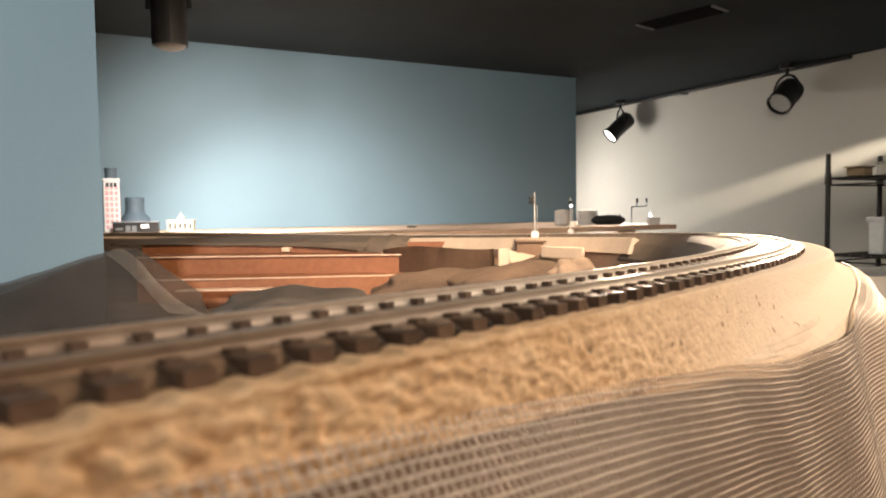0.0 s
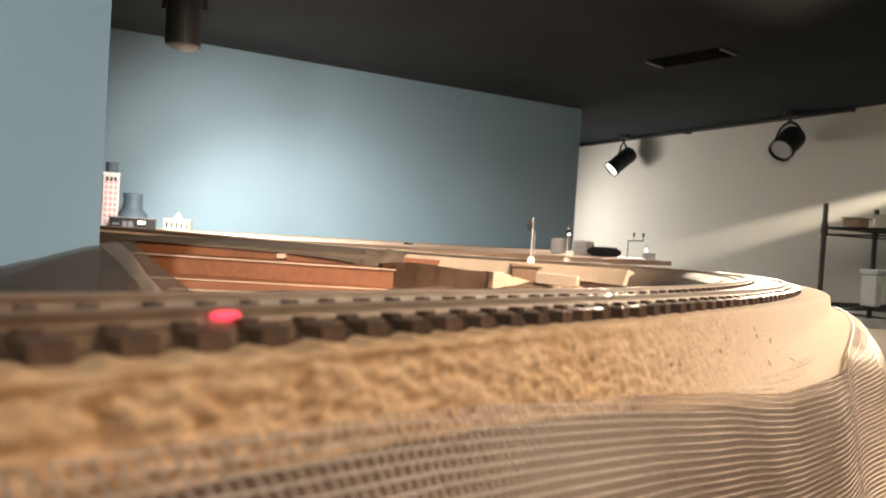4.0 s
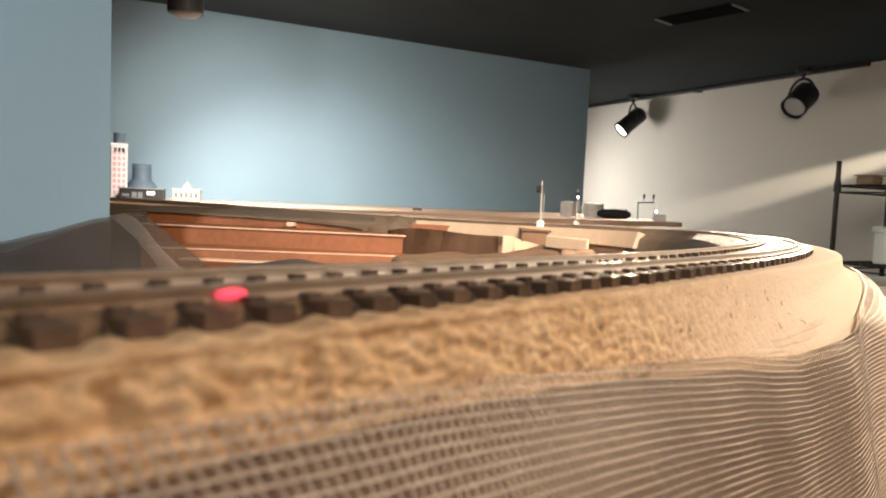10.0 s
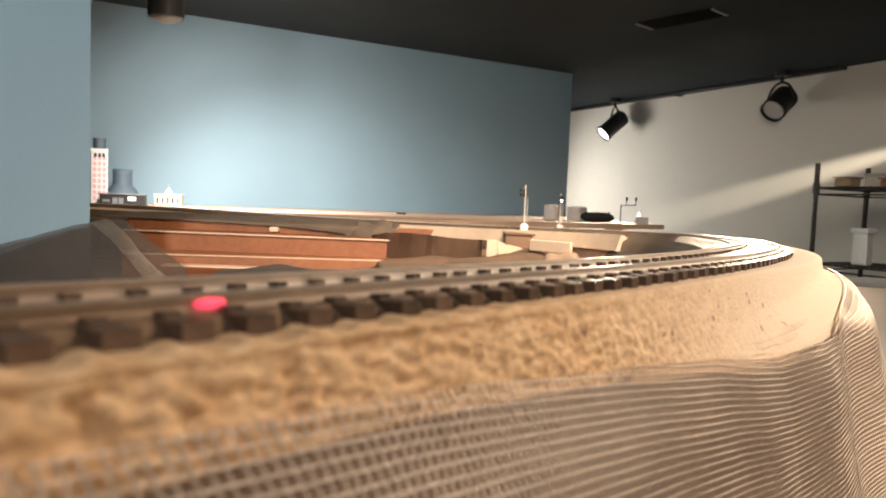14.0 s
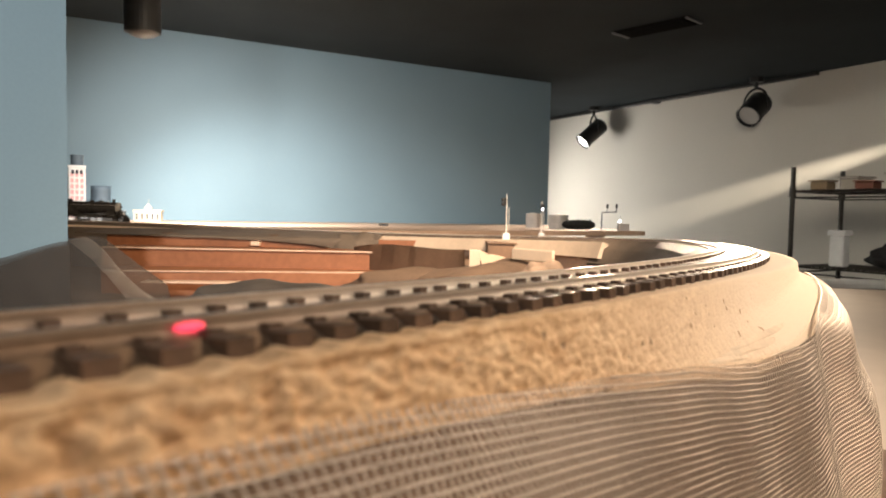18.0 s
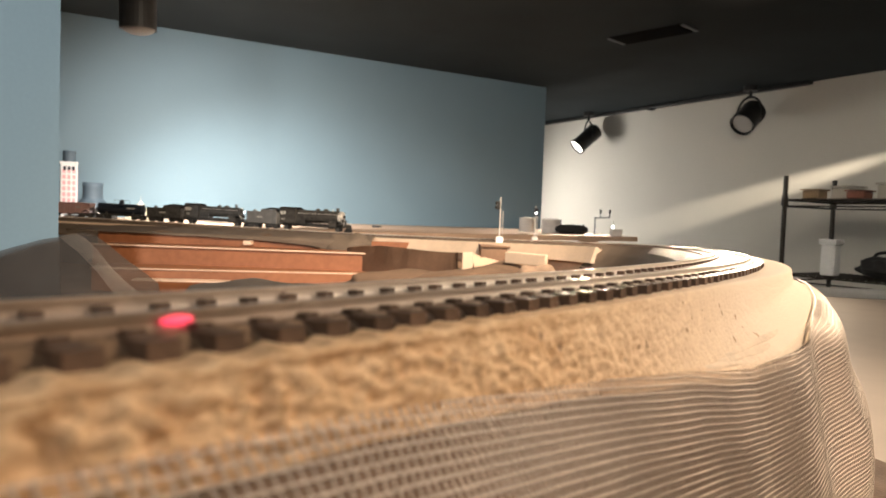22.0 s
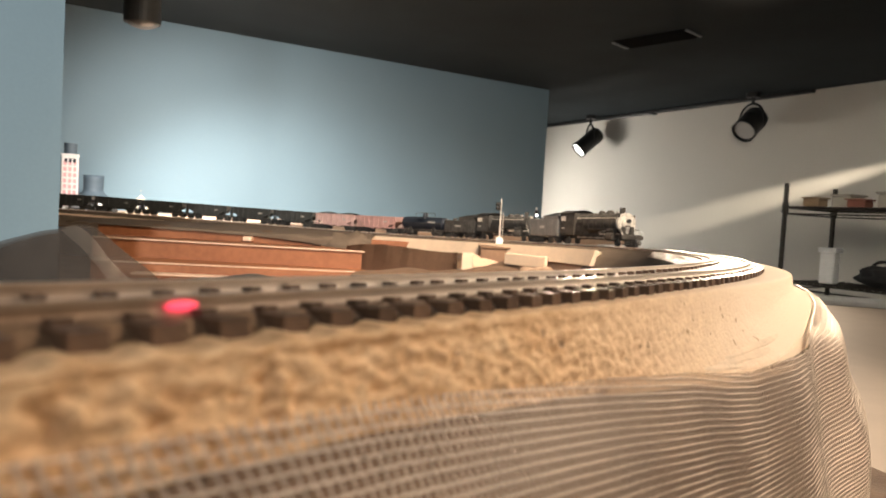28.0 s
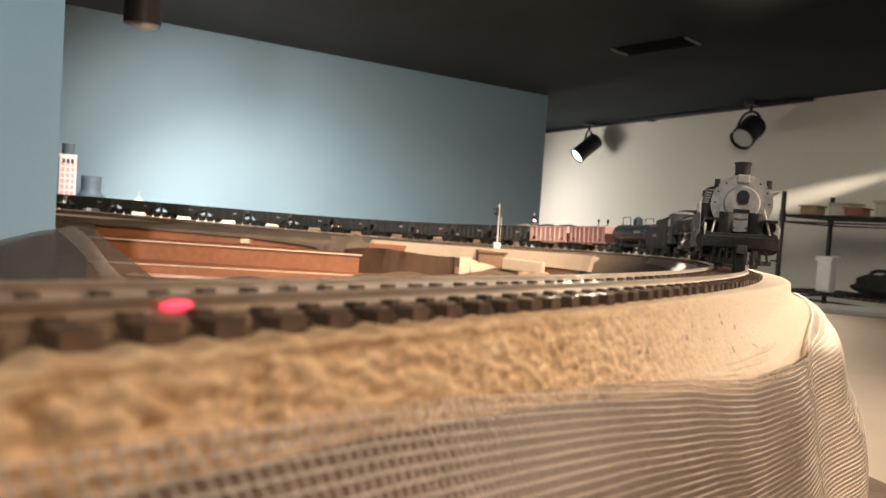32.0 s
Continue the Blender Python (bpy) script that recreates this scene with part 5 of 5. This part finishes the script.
def tender(name, label, L, h, material, bars):
    t = thing(name, label, "tender")
    part("body", (lambda b: (box(b, -L + 0.004, -0.004, -0.0160, 0.0160, 0.0105, h, 0.0012), b)[-1])(bmesh.new()), material, t)
    part("coal_bunker", (lambda b: (box(b, -L * 0.52, -0.005, -0.0155, -0.0147, h - 0.001, h + 0.006), box(b, -L * 0.52, -0.005, 0.0147, 0.0155, h - 0.001, h + 0.006), box(b, -L * 0.52, -L * 0.52 + 0.0008, -0.0155, 0.0155, h - 0.001, h + 0.006), b)[-1])(bmesh.new()), material, t)
    bm = grid(lambda x, y: Vector((x, y, h + 0.0055 + 0.005 * math.cos(y * 90) * math.sin(max(0.0, min(1.0, (x + L * 0.52) / (L * 0.5))) * math.pi) + 0.0018 * lump(x, y, 3, 260))), [-L * 0.52 + L * 0.49 * i / 26 for i in range(27)], [-0.0147 + 0.0294 * j / 14 for j in range(15)])
    part("coal", bm, COAL, t, "heap of black coal")
    part("water_hatch", cyl(bmesh.new(), (-L * 0.8, 0, h), (-L * 0.8, 0, h + 0.004), 0.0045, seg=16), material, t)
    part("frame", box(bmesh.new(), -L + 0.002, -0.002, -0.012, 0.012, 0.0082, 0.0105), LOCO, t)
    for y in (-0.0161, 0.0161):
        part("lettering", box(bmesh.new(), -L * 0.62, -L * 0.62 + bars, y - 0.0002, y + 0.0002, h * 0.62, h * 0.62 + 0.0035), LETTER, t)
        for i in range(8):
            part("rivet_strip", box(bmesh.new(), -L + 0.008 + i * (L - 0.016) / 7 - 0.0003, -L + 0.008 + i * (L - 0.016) / 7 + 0.0003, y - 0.0003, y + 0.0003, 0.012, h - 0.001), material, t)
    part("ladder", (lambda b: ([cyl(b, (-L + 0.0028, 0.006, 0.012 + 0.005 * i), (-L + 0.0028, 0.011, 0.012 + 0.005 * i), 0.0004, seg=4) for i in range(5)], b)[-1])(bmesh.new()), LOCO, t)
    truck(-L * 0.24, t)
    truck(-L * 0.78, t)
    coupler(-L + 0.003, t, -1)
    return t


def hopper(label, L, h, material, heap):
    t = thing("hopper_car", label, "freight car", group="hopper cars")
    w = 0.0165
    bm = bmesh.new()
    prof = [(-L + 0.004, h), (-0.004, h), (-0.004, h * 0.72), (-0.030, 0.011), (-L * 0.44, 0.008), (-L * 0.5, 0.013), (-L * 0.56, 0.008), (-L + 0.030, 0.011), (-L + 0.004, h * 0.72)]
    a = [bm.verts.new((x, -w, z)) for x, z in prof]
    b = [bm.verts.new((x, w, z)) for x, z in prof]
    bm.faces.new(a)
    bm.faces.new(list(reversed(b)))
    for i in range(len(prof)):
        k = (i + 1) % len(prof)
        if i != 0:
            bm.faces.new((a[k], a[i], b[i], b[k]))
    bmesh.ops.recalc_face_normals(bm, faces=bm.faces)
    part("body", bm, material, t)
    for y in (-w, w):
        part("top_chord", box(bmesh.new(), -L + 0.0035, -0.0035, y - 0.001, y + 0.001, h - 0.002, h + 0.0006, 0.0003), material, t)
        part("side_sill", box(bmesh.new(), -L + 0.003, -0.003, y - 0.0009, y + 0.0009, 0.0105, 0.0130, 0.0003), material, t)
        for i in range(8):
            x = -0.010 - i * (L - 0.020) / 7
            part("side_rib", box(bmesh.new(), x - 0.0008, x + 0.0008, y * 1.04 - 0.0009, y * 1.04 + 0.0009, 0.012, h - 0.001), material, t)
        part("lettering", box(bmesh.new(), -L * 0.33, -L * 0.24, y * 1.01 - 0.0002, y * 1.01 + 0.0002, h * 0.66, h * 0.66 + 0.003), LETTER, t)
        for x in (-0.006, -L + 0.006):
            part("ladder", box(bmesh.new(), x - 0.0016, x + 0.0016, y * 1.03 - 0.0004, y * 1.03 + 0.0004, 0.010, h - 0.002), material, t)
    zt = 0.007 if heap else 0.0005
    part("coal", grid(lambda x, y: Vector((x, y, h - 0.003 + zt * (0.55 + 0.45 * abs(math.sin((x / L) * 2 * math.pi))) * math.cos(y * 80) + 0.0014 * lump(x, y, 7, 260))), [-L + 0.005 + (L - 0.010) * i / 30 for i in range(31)], [-0.0158 + 0.0316 * j / 12 for j in range(13)]), COAL, t, "load of black coal")
    part("centre_sill", box(bmesh.new(), -L + 0.002, -0.002, -0.003, 0.003, 0.0075, 0.0105), LOCO, t)
    truck(-0.018, t)
    truck(-L + 0.018, t)
    coupler(-L + 0.002, t, -1)
    coupler(-0.002, t, 1)
    return t


def tank_car(L):
    t = thing("tank_car", "glossy dark navy tank car with a railed dome", "freight car")
    zc, r = 0.0245, 0.0125
    bm = cyl(bmesh.new(), (-L + 0.009, 0, zc), (-0.009, 0, zc), r, seg=32, caps=False)
    for x, d in ((-0.009, 1), (-L + 0.009, -1)):
        cyl(bm, (x, 0, zc), (x + d * 0.003, 0, zc), r, r * 0.6, seg=32)
    part("tank", bm, TANKB, t)
    for k in (0.2, 0.4, 0.6, 0.8):
        part("band", cyl(bmesh.new(), (-L * k - 0.0006, 0, zc), (-L * k + 0.0006, 0, zc), r * 1.02, seg=32), TANKB, t)
    d = part("dome", cyl(bmesh.new(), (-L / 2, 0, zc + r - 0.002), (-L / 2, 0, zc + r + 0.007), 0.0062, 0.0055, seg=20), TANKB, t)
    part("dome_lid", cyl(bmesh.new(), (-L / 2, 0, zc + r + 0.007), (-L / 2, 0, zc + r + 0.0095), 0.004, 0.0025, seg=14), TANKB, d)
    part("platform", box(bmesh.new(), -L / 2 - 0.013, -L / 2 + 0.013, -0.0155, 0.0155, zc + r * 0.55, zc + r * 0.55 + 0.0008), TANKB, t)
    for x in (-0.012, 0.012):
        for y in (-0.015, 0.015):
            part("rail_post", cyl(bmesh.new(), (-L / 2 + x, y, zc + r * 0.55), (-L / 2 + x, y, zc + r + 0.008), 0.0005, seg=5), LOCO, t)
    for y in (-0.015, 0.015):
        part("guard_rail", cyl(bmesh.new(), (-L / 2 - 0.012, y, zc + r + 0.008), (-L / 2 + 0.012, y, zc + r + 0.008), 0.0005, seg=5), LOCO, t)
        part("handrail", cyl(bmesh.new(), (-L + 0.008, y * 0.9, zc), (-0.008, y * 0.9, zc), 0.0005, seg=5), LOCO, t)
        part("running_board", box(bmesh.new(), -L + 0.003, -0.003, y - 0.0025, y + 0.001, 0.0108, 0.0116), LOCO, t)
        part("lettering", box(bmesh.new(), -L * 0.36, -L * 0.2, y * 0.83 - 0.0002, y * 0.83 + 0.0002, zc + 0.001, zc + 0.004), LETTER, t)
    part("frame", box(bmesh.new(), -L + 0.002, -0.002, -0.006, 0.006, 0.0078, 0.0112), LOCO, t)
    for x in (-0.03, -L + 0.03):
        part("saddle", box(bmesh.new(), x - 0.003, x + 0.003, -0.010, 0.010, 0.010, 0.0165), LOCO, t)
    truck(-0.020, t)
    truck(-L + 0.020, t)
    coupler(-0.002, t, 1)
    coupler(-L + 0.002, t, -1)
    return t


# order in the train, with each one's length over couplers
e1, drv1, rod1, rd1 = engine("steam_locomotive", "large dark steam locomotive with a pale smokebox front", 0.172, 0.0134, 0.0312, 5, 0.0082, GRAPHITE, True, WEATHERED)
t1 = tender("tender", "grey locomotive tender with a coal heap", 0.084, 0.037, TENDER, 0.012)
e2, drv2, rod2, rd2 = engine("steam_locomotive", "smaller black steam locomotive running second", 0.153, 0.0112, 0.0305, 4, 0.0082, LOCO, False, LOCO)
t2 = tender("tender", "black locomotive tender with pale lettering", 0.092, 0.033, LOCO, 0.016)
train = [(e1, 0.176), (t1, 0.088), (e2, 0.157), (t2, 0.096), (tank_car(0.123), 0.129)]
h_red = hopper("faded red oxide hopper car with a level load", 0.110, 0.034, HOPR, False)
h_pale = hopper("faded pinkish red hopper car with two heaps of coal", 0.110, 0.034, HOPP, True)
h_black = hopper("black ribbed steel hopper car in the train", 0.108, 0.034, HOPB, False)
train += [(h_red, 0.115), (h_pale, 0.115), (h_black, 0.113)]
for _ in range(11):
    train.append((copy_thing(h_black, Matrix()), 0.113))

# ---- motion ----
def front(t):
    """How far along the line the leading pilot stands at t seconds."""
    t = max(t, 7.0)
    ease = 0.0 if t >= 9 else (9 - t) ** 2 * 0.035
    if t < 18:
        return 2.456 + 0.155 * (18 - t) - ease
    return float(np.interp(t, [18, 19, 20, 21, 22, 23, 24, 25, 26, 27, 28, 29, 30, 31, 32, 33], [2.456, 2.298, 2.147, 2.002, 1.863, 1.734, 1.597, 1.462, 1.327, 1.198, 1.066, 0.935, 0.775, 0.588, 0.447, 0.31]))


def on_track(s, inset, rear, length):
    """The pose of a car whose front stands at s, carried by two points of the line."""
    a, b = at(s + inset, -0.015, 0.0031), at(s + length - rear, -0.015, 0.0031)
    d = (a - b).normalized()
    side = Vector((0, 0, 1)).cross(d).normalized()
    m = Matrix((d, side, d.cross(side))).transposed().to_4x4()
    m.translation = a + d * inset
    return m


def motions():
    times = [0.0, 4.0] + [7.0 + 0.5 * i for i in range(51)]
    gap = 0.0
    for ob, length in train:
        inset, rear = (0.088, 0.030) if ob is e1 else (0.040, 0.034) if ob is e2 else (0.02, 0.02)
        walk(ob, [(t, on_track(front(t) + gap, inset, rear, length)) for t in times])
        gap += length
    # the glowing bead sinks under the track while the red dot of light is off
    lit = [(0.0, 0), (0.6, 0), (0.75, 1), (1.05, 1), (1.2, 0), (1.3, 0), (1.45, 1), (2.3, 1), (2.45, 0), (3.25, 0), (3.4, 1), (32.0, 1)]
    walk(red_dot, [(t, DOT_ON if on else DOT_OFF) for t, on in lit])
    steps = [0.0] + [7.0 + i / 15 for i in range(376)]
    for wheels, rods, r in ((drv1, rod1, rd1), (drv2, rod2, rd2)):
        turn = [(t, (front(0) - front(t)) / r) for t in steps]
        for w in wheels:
            home = w.matrix_local.copy()
            walk(w, [(t, home @ pose(0, 0, 0, 0, math.degrees(a), 0)) for t, a in turn])
        for rod in rods:
            y = rod.matrix_local.translation.y
            walk(rod, [(t, Matrix.Translation((-r * 0.45 * math.sin(a), y, r - r * 0.45 * math.cos(a)))) for t, a in turn])


motions()
